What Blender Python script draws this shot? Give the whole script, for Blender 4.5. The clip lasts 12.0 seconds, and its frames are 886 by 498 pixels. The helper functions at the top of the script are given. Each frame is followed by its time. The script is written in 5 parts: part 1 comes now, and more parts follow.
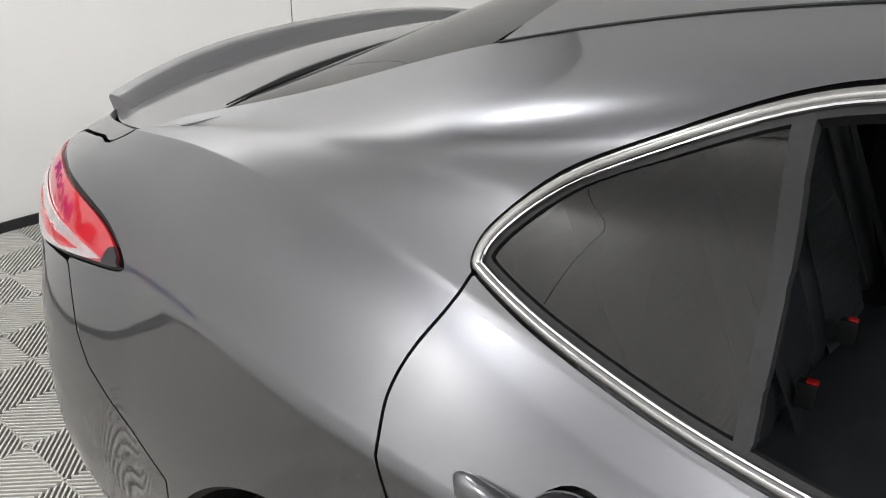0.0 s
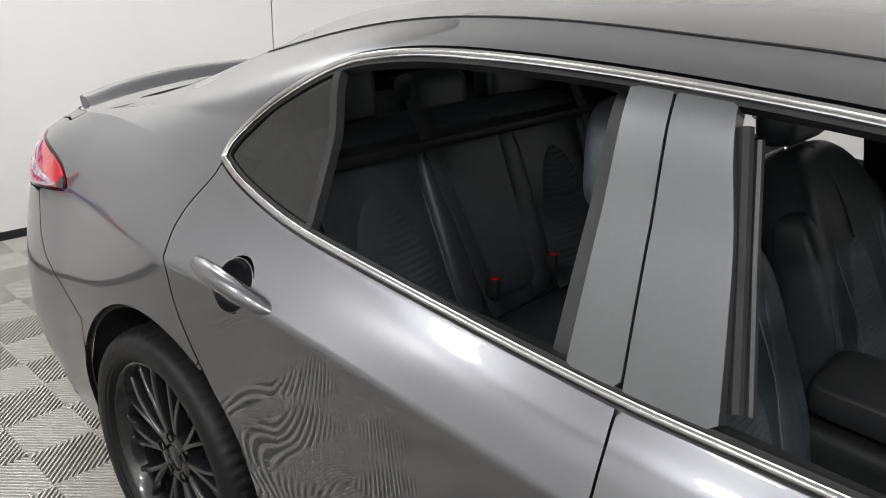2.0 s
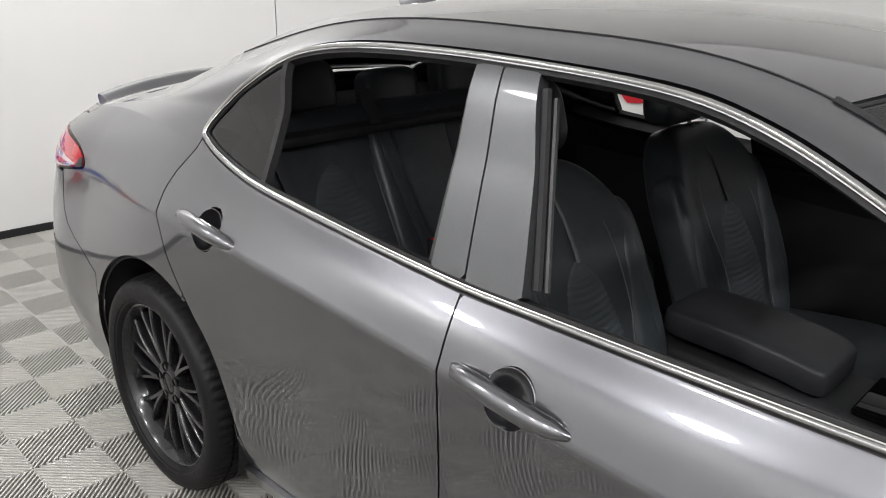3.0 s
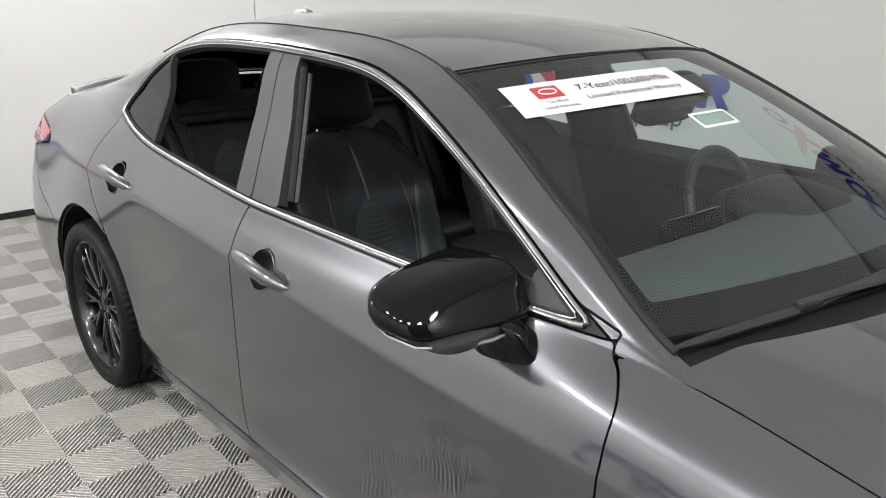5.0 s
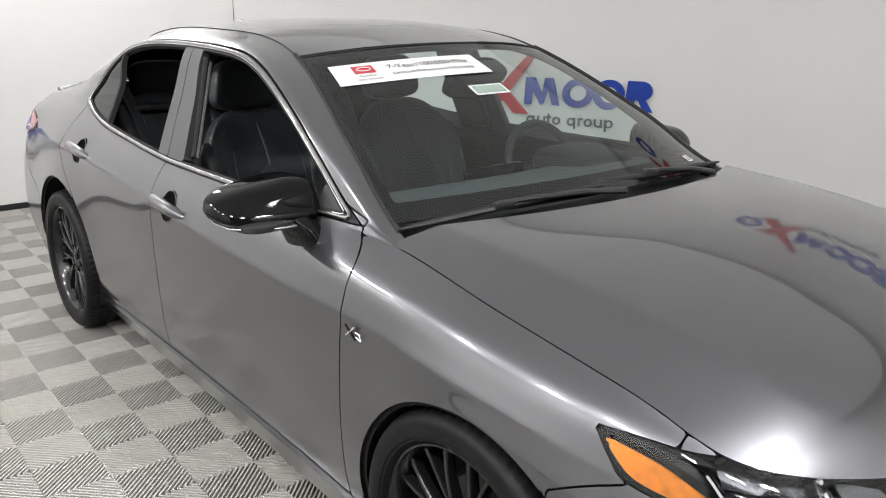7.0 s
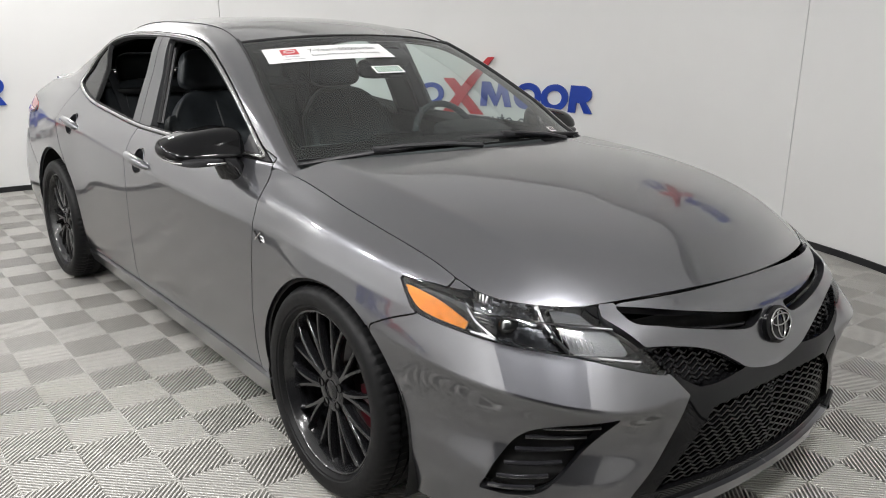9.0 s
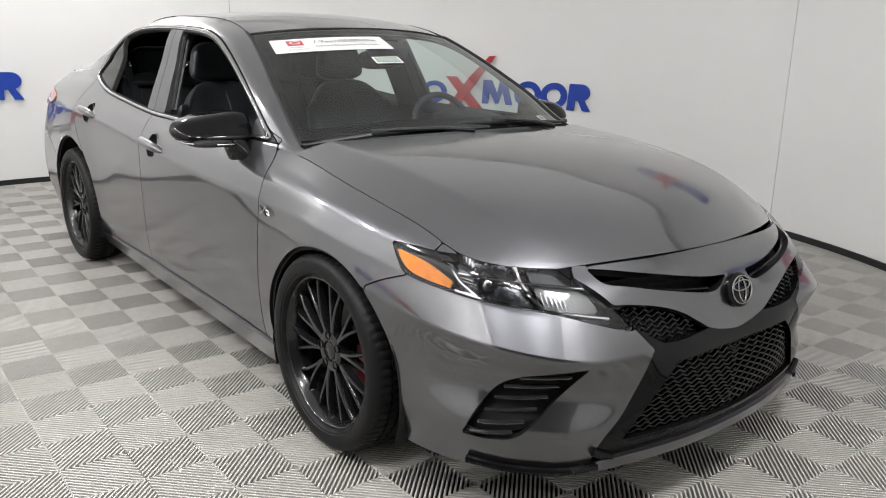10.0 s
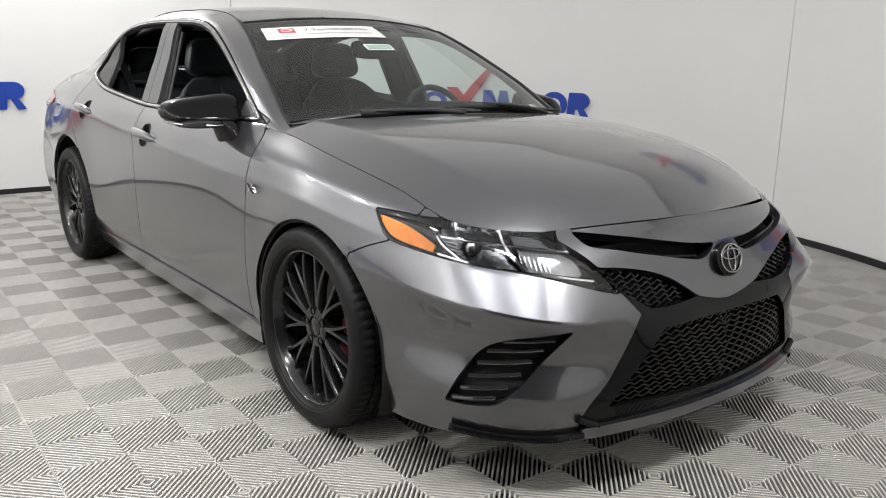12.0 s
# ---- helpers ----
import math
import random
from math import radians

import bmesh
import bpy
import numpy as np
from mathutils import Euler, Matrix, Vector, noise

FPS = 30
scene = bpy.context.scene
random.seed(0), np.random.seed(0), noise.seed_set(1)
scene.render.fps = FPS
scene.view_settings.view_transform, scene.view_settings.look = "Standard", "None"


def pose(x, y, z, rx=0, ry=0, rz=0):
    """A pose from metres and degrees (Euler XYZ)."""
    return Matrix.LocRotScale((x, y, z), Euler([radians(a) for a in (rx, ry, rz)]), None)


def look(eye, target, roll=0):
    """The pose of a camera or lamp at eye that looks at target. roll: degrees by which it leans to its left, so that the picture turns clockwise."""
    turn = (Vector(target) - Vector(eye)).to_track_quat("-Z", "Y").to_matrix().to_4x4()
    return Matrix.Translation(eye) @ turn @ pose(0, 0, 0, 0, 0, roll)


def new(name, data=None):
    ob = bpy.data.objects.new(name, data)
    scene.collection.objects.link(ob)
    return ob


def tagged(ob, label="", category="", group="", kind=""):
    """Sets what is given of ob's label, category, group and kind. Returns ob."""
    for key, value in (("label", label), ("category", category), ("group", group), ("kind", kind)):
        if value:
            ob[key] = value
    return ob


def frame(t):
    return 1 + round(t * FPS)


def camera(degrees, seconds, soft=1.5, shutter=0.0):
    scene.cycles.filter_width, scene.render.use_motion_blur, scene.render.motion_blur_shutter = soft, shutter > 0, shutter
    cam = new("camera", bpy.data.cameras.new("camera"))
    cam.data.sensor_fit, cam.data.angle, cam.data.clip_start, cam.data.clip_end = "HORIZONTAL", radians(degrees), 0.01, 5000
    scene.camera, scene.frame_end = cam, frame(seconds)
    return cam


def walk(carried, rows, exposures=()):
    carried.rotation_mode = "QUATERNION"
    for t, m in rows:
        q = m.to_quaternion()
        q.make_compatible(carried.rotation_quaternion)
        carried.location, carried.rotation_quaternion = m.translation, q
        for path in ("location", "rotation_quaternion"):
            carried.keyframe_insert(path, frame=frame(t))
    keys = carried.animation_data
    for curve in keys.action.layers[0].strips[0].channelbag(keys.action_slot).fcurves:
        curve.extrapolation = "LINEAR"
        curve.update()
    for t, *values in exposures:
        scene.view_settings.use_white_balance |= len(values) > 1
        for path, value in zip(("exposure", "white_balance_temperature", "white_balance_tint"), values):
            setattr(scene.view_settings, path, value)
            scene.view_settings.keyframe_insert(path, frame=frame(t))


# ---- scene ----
cam = camera(58.3, 12.0, soft=1.0)
PATH = [
    (0, (-0.831, -1.384, 1.5), (-1.938, 0.02, 0.604), 1.3),
    (0.5, (-0.593, -1.489, 1.491), (-1.753, -0.088, 0.659), 1.5),
    (1, (-0.351, -1.582, 1.523), (-1.536, -0.175, 0.738), 1.9),
    (1.5, (-0.104, -1.607, 1.507), (-1.329, -0.207, 0.772), 2.2),
    (2, (0.157, -1.637, 1.519), (-1.1, -0.253, 0.808), 1.7),
    (2.5, (0.411, -1.749, 1.51), (-0.875, -0.38, 0.821), 1.2),
    (3, (0.639, -1.793, 1.522), (-0.679, -0.447, 0.85), 0.8),
    (3.2, (0.744, -1.786, 1.514), (-0.585, -0.446, 0.853), 0.8),
    (4.8, (1.517, -1.825, 1.522), (0.112, -0.547, 0.894), 0.5),
    (5, (1.618, -1.804, 1.521), (0.206, -0.534, 0.897), 0.6),
    (5.5, (1.846, -1.767, 1.517), (0.412, -0.514, 0.905), 0.3),
    (6, (2.08, -1.841, 1.499), (0.632, -0.598, 0.902), 0.2),
    (6.5, (2.287, -1.887, 1.496), (0.827, -0.651, 0.913), 0.2),
    (7, (2.514, -1.858, 1.47), (1.048, -0.623, 0.901), 0.2),
    (7.2, (2.605, -1.856, 1.464), (1.136, -0.621, 0.901), 0.2),
    (8.8, (3.251, -2.034, 1.393), (1.768, -0.798, 0.871), 1.1),
    (9, (3.323, -2.025, 1.387), (1.84, -0.789, 0.862), 1.1),
    (9.5, (3.448, -2.057, 1.378), (1.96, -0.827, 0.857), 1.3),
    (10, (3.529, -2.123, 1.34), (2.033, -0.9, 0.826), 1.4),
    (10.5, (3.576, -2.136, 1.307), (2.073, -0.916, 0.803), 1.3),
    (11, (3.602, -2.104, 1.275), (2.091, -0.888, 0.788), 1.1),
    (11.5, (3.595, -2.091, 1.224), (2.078, -0.872, 0.758), 1.1),
    (12, (3.586, -2.077, 1.163), (2.064, -0.859, 0.718), 1.2),
]
walk(cam, [(t, look(eye, target, roll)) for t, eye, target, roll in PATH])

# ---- world, lamps and exposure ----
world = bpy.data.worlds.new("world")
scene.world = world
world.use_nodes = True
world.node_tree.nodes["Background"].inputs[0].default_value = (0.9, 0.92, 1.0, 1)
world.node_tree.nodes["Background"].inputs[1].default_value = 0.25
scene.view_settings.exposure = 0.0

BOOTH_X, BOOTH_Y, BOOTH_R, BOOTH_H = -0.27, -0.45, 3.95, 3.3


def area_lamp(name, x, y, z, size, power):
    data = bpy.data.lights.new(name, "AREA")
    data.shape, data.size, data.energy = "DISK", size, power
    data.color = (1.0, 0.99, 0.985)
    ob = new(name, data)
    ob.matrix_world = pose(x, y, z)
    return ob


LAMPS = [(-2.6, -3.0), (-0.9, -3.4), (0.5, -3.6), (1.7, -3.2), (2.7, -2.4), (3.4, -0.6), (3.3, -1.5), (-3.6, -0.3)]
for lx, ly in LAMPS:
    area_lamp("booth_lamp", lx, ly, BOOTH_H - 0.09, 0.36, 40)
# broad fill lamp added under the whole ceiling, not a fitting of the booth
area_lamp("overhead_fill", BOOTH_X, BOOTH_Y, BOOTH_H - 0.02, 7.7, 62)


# ---- materials ----
def mat(name, base, rough=0.5, metal=0.0, coat=0.0, grain=0.0, scale=40.0, bump=0.0, spread=0.0, ior=1.45):
    """Node material: a base colour that varies at two scales, gloss that varies with it, and fine relief."""
    m = bpy.data.materials.new(name)
    m.use_nodes = True
    nt = m.node_tree
    b = nt.nodes["Principled BSDF"]
    b.inputs["Base Color"].default_value = (*base, 1)
    b.inputs["Roughness"].default_value = rough
    b.inputs["Metallic"].default_value = metal
    b.inputs["Coat Weight"].default_value = coat
    b.inputs["Coat Roughness"].default_value = 0.02
    b.inputs["IOR"].default_value = ior
    if grain or bump:
        co = nt.nodes.new("ShaderNodeTexCoord")
        fine = nt.nodes.new("ShaderNodeTexNoise")
        fine.inputs["Scale"].default_value, fine.inputs["Detail"].default_value = scale, 4
        wide = nt.nodes.new("ShaderNodeTexNoise")
        wide.inputs["Scale"].default_value, wide.inputs["Detail"].default_value = scale / 14, 3
        nt.links.new(co.outputs["Object"], fine.inputs["Vector"])
        nt.links.new(co.outputs["Object"], wide.inputs["Vector"])
        mix = nt.nodes.new("ShaderNodeMath")
        mix.operation = "ADD"
        nt.links.new(fine.outputs["Fac"], mix.inputs[0])
        nt.links.new(wide.outputs["Fac"], mix.inputs[1])
        ramp = nt.nodes.new("ShaderNodeMapRange")
        ramp.inputs["From Min"].default_value, ramp.inputs["From Max"].default_value = 0.6, 1.4
        ramp.inputs["To Min"].default_value, ramp.inputs["To Max"].default_value = 1 - grain, 1 + grain
        nt.links.new(mix.outputs[0], ramp.inputs["Value"])
        value = ramp.outputs[0]
        if spread:
            info = nt.nodes.new("ShaderNodeObjectInfo")
            vary = nt.nodes.new("ShaderNodeMapRange")
            vary.inputs["To Min"].default_value, vary.inputs["To Max"].default_value = 1 - spread, 1 + spread
            nt.links.new(info.outputs["Random"], vary.inputs["Value"])
            both = nt.nodes.new("ShaderNodeMath")
            both.operation = "MULTIPLY"
            nt.links.new(value, both.inputs[0])
            nt.links.new(vary.outputs[0], both.inputs[1])
            value = both.outputs[0]
        tint = nt.nodes.new("ShaderNodeVectorMath")
        tint.operation = "SCALE"
        tint.inputs[0].default_value = base
        nt.links.new(value, tint.inputs["Scale"])
        nt.links.new(tint.outputs[0], b.inputs["Base Color"])
        gloss = nt.nodes.new("ShaderNodeMath")
        gloss.operation = "MULTIPLY"
        gloss.inputs[1].default_value = rough
        nt.links.new(ramp.outputs[0], gloss.inputs[0])
        nt.links.new(gloss.outputs[0], b.inputs["Roughness"])
        if bump:
            bp = nt.nodes.new("ShaderNodeBump")
            bp.inputs["Strength"].default_value, bp.inputs["Distance"].default_value = bump, 0.002
            nt.links.new(fine.outputs["Fac"], bp.inputs["Height"])
            nt.links.new(bp.outputs[0], b.inputs["Normal"])
    return m


def glass(name, tint, rough=0.0, ior=1.55):
    """Thin pane: clear or tinted see-through mixed with a mirror by Fresnel."""
    m = bpy.data.materials.new(name)
    m.use_nodes = True
    nt = m.node_tree
    nt.nodes.remove(nt.nodes["Principled BSDF"])
    clear = nt.nodes.new("ShaderNodeBsdfTransparent")
    clear.inputs[0].default_value = (*tint, 1)
    shine = nt.nodes.new("ShaderNodeBsdfGlossy")
    shine.inputs["Roughness"].default_value = rough
    fresnel = nt.nodes.new("ShaderNodeFresnel")
    fresnel.inputs[0].default_value = ior
    mix = nt.nodes.new("ShaderNodeMixShader")
    nt.links.new(fresnel.outputs[0], mix.inputs[0])
    nt.links.new(clear.outputs[0], mix.inputs[1])
    nt.links.new(shine.outputs[0], mix.inputs[2])
    nt.links.new(mix.outputs[0], nt.nodes["Material Output"].inputs[0])
    return m


def glow(name, colour, strength):
    m = bpy.data.materials.new(name)
    m.use_nodes = True
    b = m.node_tree.nodes["Principled BSDF"]
    b.inputs["Base Color"].default_value = (*colour, 1)
    b.inputs["Emission Color"].default_value = (*colour, 1)
    b.inputs["Emission Strength"].default_value = strength
    return m


PAINT = mat("grey_metallic_paint", (0.098, 0.099, 0.109), 0.28, 0.95, 1.0, 0.012, 900, 0.0)
PAINT.node_tree.nodes["Principled BSDF"].inputs["Coat IOR"].default_value = 1.75
PAINT.node_tree.nodes["Principled BSDF"].inputs["Coat Roughness"].default_value = 0.012
BLACK_GLOSS = mat("gloss_black_plastic", (0.004, 0.004, 0.0045), 0.05, 0, 0, 0.1, 60, 0, 0, 1.27)
BLACK_TRIM = mat("satin_black_trim", (0.018, 0.018, 0.02), 0.42, 0, 0, 0.12, 160, 0.05)
PILLAR_FILM = mat("satin_grey_pillar_film", (0.098, 0.101, 0.106), 0.34, 0.7, 0.3, 0.05, 200)
RUBBER = mat("black_rubber", (0.012, 0.012, 0.013), 0.7, 0, 0, 0.2, 150, 0.1)
TYRE = mat("tyre_rubber", (0.005, 0.005, 0.0055), 0.48, 0, 0, 0.25, 60, 0.1, 0, 1.28)
CHROME = mat("brushed_chrome", (0.33, 0.328, 0.325), 0.22, 1.0, 0, 0.05, 300)
BRIGHT = mat("bright_chrome", (0.85, 0.85, 0.86), 0.06, 1.0)
WHEEL_BLACK = mat("gloss_black_alloy", (0.008, 0.008, 0.009), 0.20, 0.0, 0.25, 0.1, 80)
DISC_STEEL = mat("brake_disc_steel", (0.10, 0.098, 0.095), 0.35, 1.0, 0, 0.15, 120)
RED_PAINT = mat("red_caliper_paint", (0.07, 0.004, 0.008), 0.35, 0, 0.6, 0.1, 60)
DARK = mat("dark_underside", (0.006, 0.006, 0.006), 0.9, 0, 0, 0.2, 30)
LEATHER = mat("black_leather", (0.037, 0.043, 0.048), 0.38, 0, 0, 0.25, 420, 0.25)
FABRIC = mat("dark_ribbed_fabric", (0.048, 0.056, 0.062), 0.8, 0, 0, 0.3, 700, 0.4)
CABIN = mat("black_cabin_plastic", (0.014, 0.015, 0.016), 0.55, 0, 0, 0.2, 300, 0.15)
DASH = mat("soft_dark_dashboard", (0.085, 0.095, 0.098), 0.7, 0, 0, 0.2, 300, 0.2)
HEADLINER = mat("light_grey_headliner", (0.35, 0.35, 0.34), 0.95, 0, 0, 0.1, 500, 0.2)
STITCH = mat("grey_stitching", (0.11, 0.115, 0.12), 0.8, 0, 0, 0.2, 600)
WINDSCREEN = glass("windscreen_glass", (0.68, 0.80, 0.765), 0.0, 1.58)
TINTED = glass("dark_tinted_glass", (0.03, 0.034, 0.034))
LENS = glass("clear_lens", (0.93, 0.94, 0.95))
RED_LENS = mat("red_tail_lens", (0.42, 0.01, 0.02), 0.12, 0, 1.0, 0.12, 50)
CLEAR_TAIL = mat("clear_tail_reflector", (0.62, 0.58, 0.58), 0.15, 0.6, 1.0, 0.2, 90)
AMBER = mat("amber_lens", (0.90, 0.31, 0.003), 0.3, 0, 0.3, 0.35, 70, 0.5)
WHITE_WALL = mat("white_painted_panel", (0.74, 0.74, 0.73), 0.5, 0, 0, 0.02, 3.0, 0.02)
HALL_GREY = mat("grey_hall_wall", (0.45, 0.45, 0.45), 0.8, 0, 0, 0.1, 2.0)
CEILING_GREY = mat("matt_pale_ceiling", (0.6, 0.6, 0.59), 0.85, 0, 0, 0.1, 3.0)
TILE_PLASTIC = mat("grey_ribbed_tile", (0.41, 0.40, 0.377), 0.38, 0, 0, 0.10, 26, 0.05, 0.05)
UNDER_TILE = mat("gap_shade_under_tiles", (0.012, 0.012, 0.011), 0.85, 0, 0, 0.3, 20, 0.1)
SIGN_BLUE = mat("blue_sign_letter", (0.015, 0.055, 0.36), 0.35, 0, 0.3, 0.05, 20)
SIGN_RED = mat("red_sign_letter", (0.48, 0.02, 0.03), 0.35, 0, 0.3, 0.05, 20)
SIGN_GREY = mat("grey_sign_letter", (0.10, 0.11, 0.13), 0.4, 0, 0.2, 0.05, 20)
PAPER = mat("white_sticker", (0.8, 0.8, 0.8), 0.4, 0, 0, 0.03, 50)
INK = mat("black_ink", (0.02, 0.02, 0.025), 0.5)
LAMP_GLOW = glow("lamp_face", (1.0, 0.98, 0.94), 14.0)


# ---- building helpers ----
def mesh_from(name, verts, faces, material, normals=None, smooth=True):
    me = bpy.data.meshes.new(name)
    me.from_pydata([tuple(v) for v in verts], [], [tuple(f) for f in faces])
    me.materials.append(material)
    if smooth:
        me.polygons.foreach_set("use_smooth", [True] * len(me.polygons))
    me.update()
    if normals is not None:
        me.normals_split_custom_set_from_vertices([tuple(n) for n in normals])
    return me


def part_mesh(name, me, parent=None, label=""):
    ob = new(name, me)
    if parent is not None:
        ob.parent = parent
    if label:
        ob["label"] = label
    return ob


def part(name, bm, material, parent=None, label="", smooth=True):
    """Links a bmesh as one mesh object under its thing."""
    me = bpy.data.meshes.new(name)
    bm.to_mesh(me)
    bm.free()
    me.materials.append(material)
    if smooth:
        me.polygons.foreach_set("use_smooth", [True] * len(me.polygons))
        me.set_sharp_from_angle(angle=radians(38))
    return part_mesh(name, me, parent, label)


def thing(name, label, category, x=0, y=0, z=0, group="", kind=""):
    ob = new(name)
    ob.matrix_world = pose(x, y, z)
    return tagged(ob, label, category, group, kind)


def box(bm, size, at=(0, 0, 0), turn=(0, 0, 0), bevel=0.0, segments=2, taper=1.0):
    """A bevelled box added to bm; taper narrows its top."""
    made = bmesh.ops.create_cube(bm, size=1.0)["verts"]
    for v in made:
        k = taper if v.co.z > 0 else 1.0
        v.co = Vector((v.co.x * size[0] * k, v.co.y * size[1] * k, v.co.z * size[2]))
    if bevel:
        edges = list({e for v in made for e in v.link_edges})
        made = list({v for f in bmesh.ops.bevel(bm, geom=edges, offset=bevel, segments=segments, affect="EDGES", profile=0.5)["faces"] for v in f.verts} | {v for v in made if v.is_valid})
    bmesh.ops.transform(bm, matrix=pose(*at, *turn), verts=made)
    return made


def lathe(profile, n=64, arc=360.0, closed=True):
    """Spins (radius, height) pairs about z."""
    bm = bmesh.new()
    rings = []
    steps = n if arc >= 360 else n + 1
    for i in range(steps):
        a = radians(arc) * i / n
        rings.append([bm.verts.new((r * math.cos(a), r * math.sin(a), h)) for r, h in profile])
    for i in range(n):
        a, b = rings[i], rings[(i + 1) % steps]
        for j in range(len(profile) - 1):
            bm.faces.new((a[j], b[j], b[j + 1], a[j + 1]))
    bmesh.ops.remove_doubles(bm, verts=bm.verts, dist=1e-5)
    bmesh.ops.recalc_face_normals(bm, faces=bm.faces)
    return bm


def tube(points, radius, n=8, squash=1.0):
    """A round bar along a line of points."""
    bm = bmesh.new()
    pts = [Vector(p) for p in points]
    rings = []
    for i, p in enumerate(pts):
        d = (pts[min(i + 1, len(pts) - 1)] - pts[max(i - 1, 0)]).normalized()
        a = d.cross(Vector((0, 0, 1)) if abs(d.z) < 0.9 else Vector((1, 0, 0))).normalized()
        b = a.cross(d)
        r = radius[i] if isinstance(radius, (list, tuple)) else radius
        rings.append([bm.verts.new(p + r * (math.cos(t) * a + squash * math.sin(t) * b)) for t in [2 * math.pi * k / n for k in range(n)]])
    for a, b in zip(rings, rings[1:]):
        for k in range(n):
            bm.faces.new((a[k], a[(k + 1) % n], b[(k + 1) % n], b[k]))
    bm.faces.new(rings[0][::-1])
    bm.faces.new(rings[-1])
    bmesh.ops.recalc_face_normals(bm, faces=bm.faces)
    return bm


def hermite(knots, fine, breaks=()):
    """Weights that run a smooth curve through the knots; at the breaks it may kink."""
    knots, fine = np.asarray(knots, float), np.asarray(fine, float)
    n = len(knots)
    h = np.diff(knots)
    slope = np.zeros((n - 1, n))
    for i in range(n - 1):
        slope[i, i], slope[i, i + 1] = -1 / h[i], 1 / h[i]
    left, right = np.zeros((n, n)), np.zeros((n, n))
    for i in range(n):
        if i == 0:
            right[i] = slope[0]
        elif i == n - 1:
            left[i] = slope[-1]
        elif i in breaks:
            left[i], right[i] = slope[i - 1], slope[i]
        else:
            left[i] = right[i] = (slope[i - 1] * h[i] + slope[i] * h[i - 1]) / (h[i] + h[i - 1])
    seg = np.clip(np.searchsorted(knots, fine, "right") - 1, 0, n - 2)
    t = (fine - knots[seg]) / h[seg]
    w = np.zeros((len(fine), n))
    rows = np.arange(len(fine))
    w[rows, seg] += 2 * t**3 - 3 * t**2 + 1
    w[rows, seg + 1] += -2 * t**3 + 3 * t**2
    w += ((t**3 - 2 * t**2 + t) * h[seg])[:, None] * right[seg] + ((t**3 - t**2) * h[seg])[:, None] * left[seg + 1]
    return w


def curve(points, n, breaks=(), knots=None):
    p = np.asarray(points, float)
    if knots is None:
        knots = np.r_[0, np.cumsum(np.linalg.norm(np.diff(p, axis=0), axis=1))]
    return hermite(knots, np.linspace(knots[0], knots[-1], n), breaks) @ p


def grid_normals(P):
    du, dv = np.gradient(P, axis=1), np.gradient(P, axis=0)
    n = np.cross(du, dv)
    return n / np.maximum(np.linalg.norm(n, axis=2, keepdims=True), 1e-9)


def outline(points, n=10):
    """A closed outline through the points, rounded between them; a point given twice is a corner."""
    p = [np.asarray(q, float) for q in points]
    out = []
    k = len(p)
    for i in range(k):
        a, b, c, d = p[i - 1], p[i], p[(i + 1) % k], p[(i + 2) % k]
        if np.allclose(b, c):
            continue
        for t in np.linspace(0, 1, n, endpoint=False):
            m1, m2 = (c - a) / 2, (d - b) / 2
            m1 = (c - b) if np.allclose(a, b) else m1
            m2 = (c - b) if np.allclose(c, d) else m2
            out.append((2 * t**3 - 3 * t**2 + 1) * b + (t**3 - 2 * t**2 + t) * m1 + (3 * t**2 - 2 * t**3) * c + (t**3 - t**2) * m2)
    return np.array(out)


def inside(q, poly):
    """Signed distance of flat points to an outline, negative inside."""
    a, b = poly, np.roll(poly, -1, axis=0)
    best = np.full(len(q), 1e9)
    odd = np.zeros(len(q), bool)
    for (ax, ay), (bx, by) in zip(a, b):
        ex, ey = bx - ax, by - ay
        wx, wy = q[:, 0] - ax, q[:, 1] - ay
        t = np.clip((wx * ex + wy * ey) / max(ex * ex + ey * ey, 1e-12), 0, 1)
        best = np.minimum(best, (wx - t * ex) ** 2 + (wy - t * ey) ** 2)
        cross = (ay > q[:, 1]) != (by > q[:, 1])
        odd ^= cross & (q[:, 0] < ex * (q[:, 1] - ay) / (ey if abs(ey) > 1e-12 else 1e-12) + ax)
    return np.where(odd, -1, 1) * np.sqrt(best)


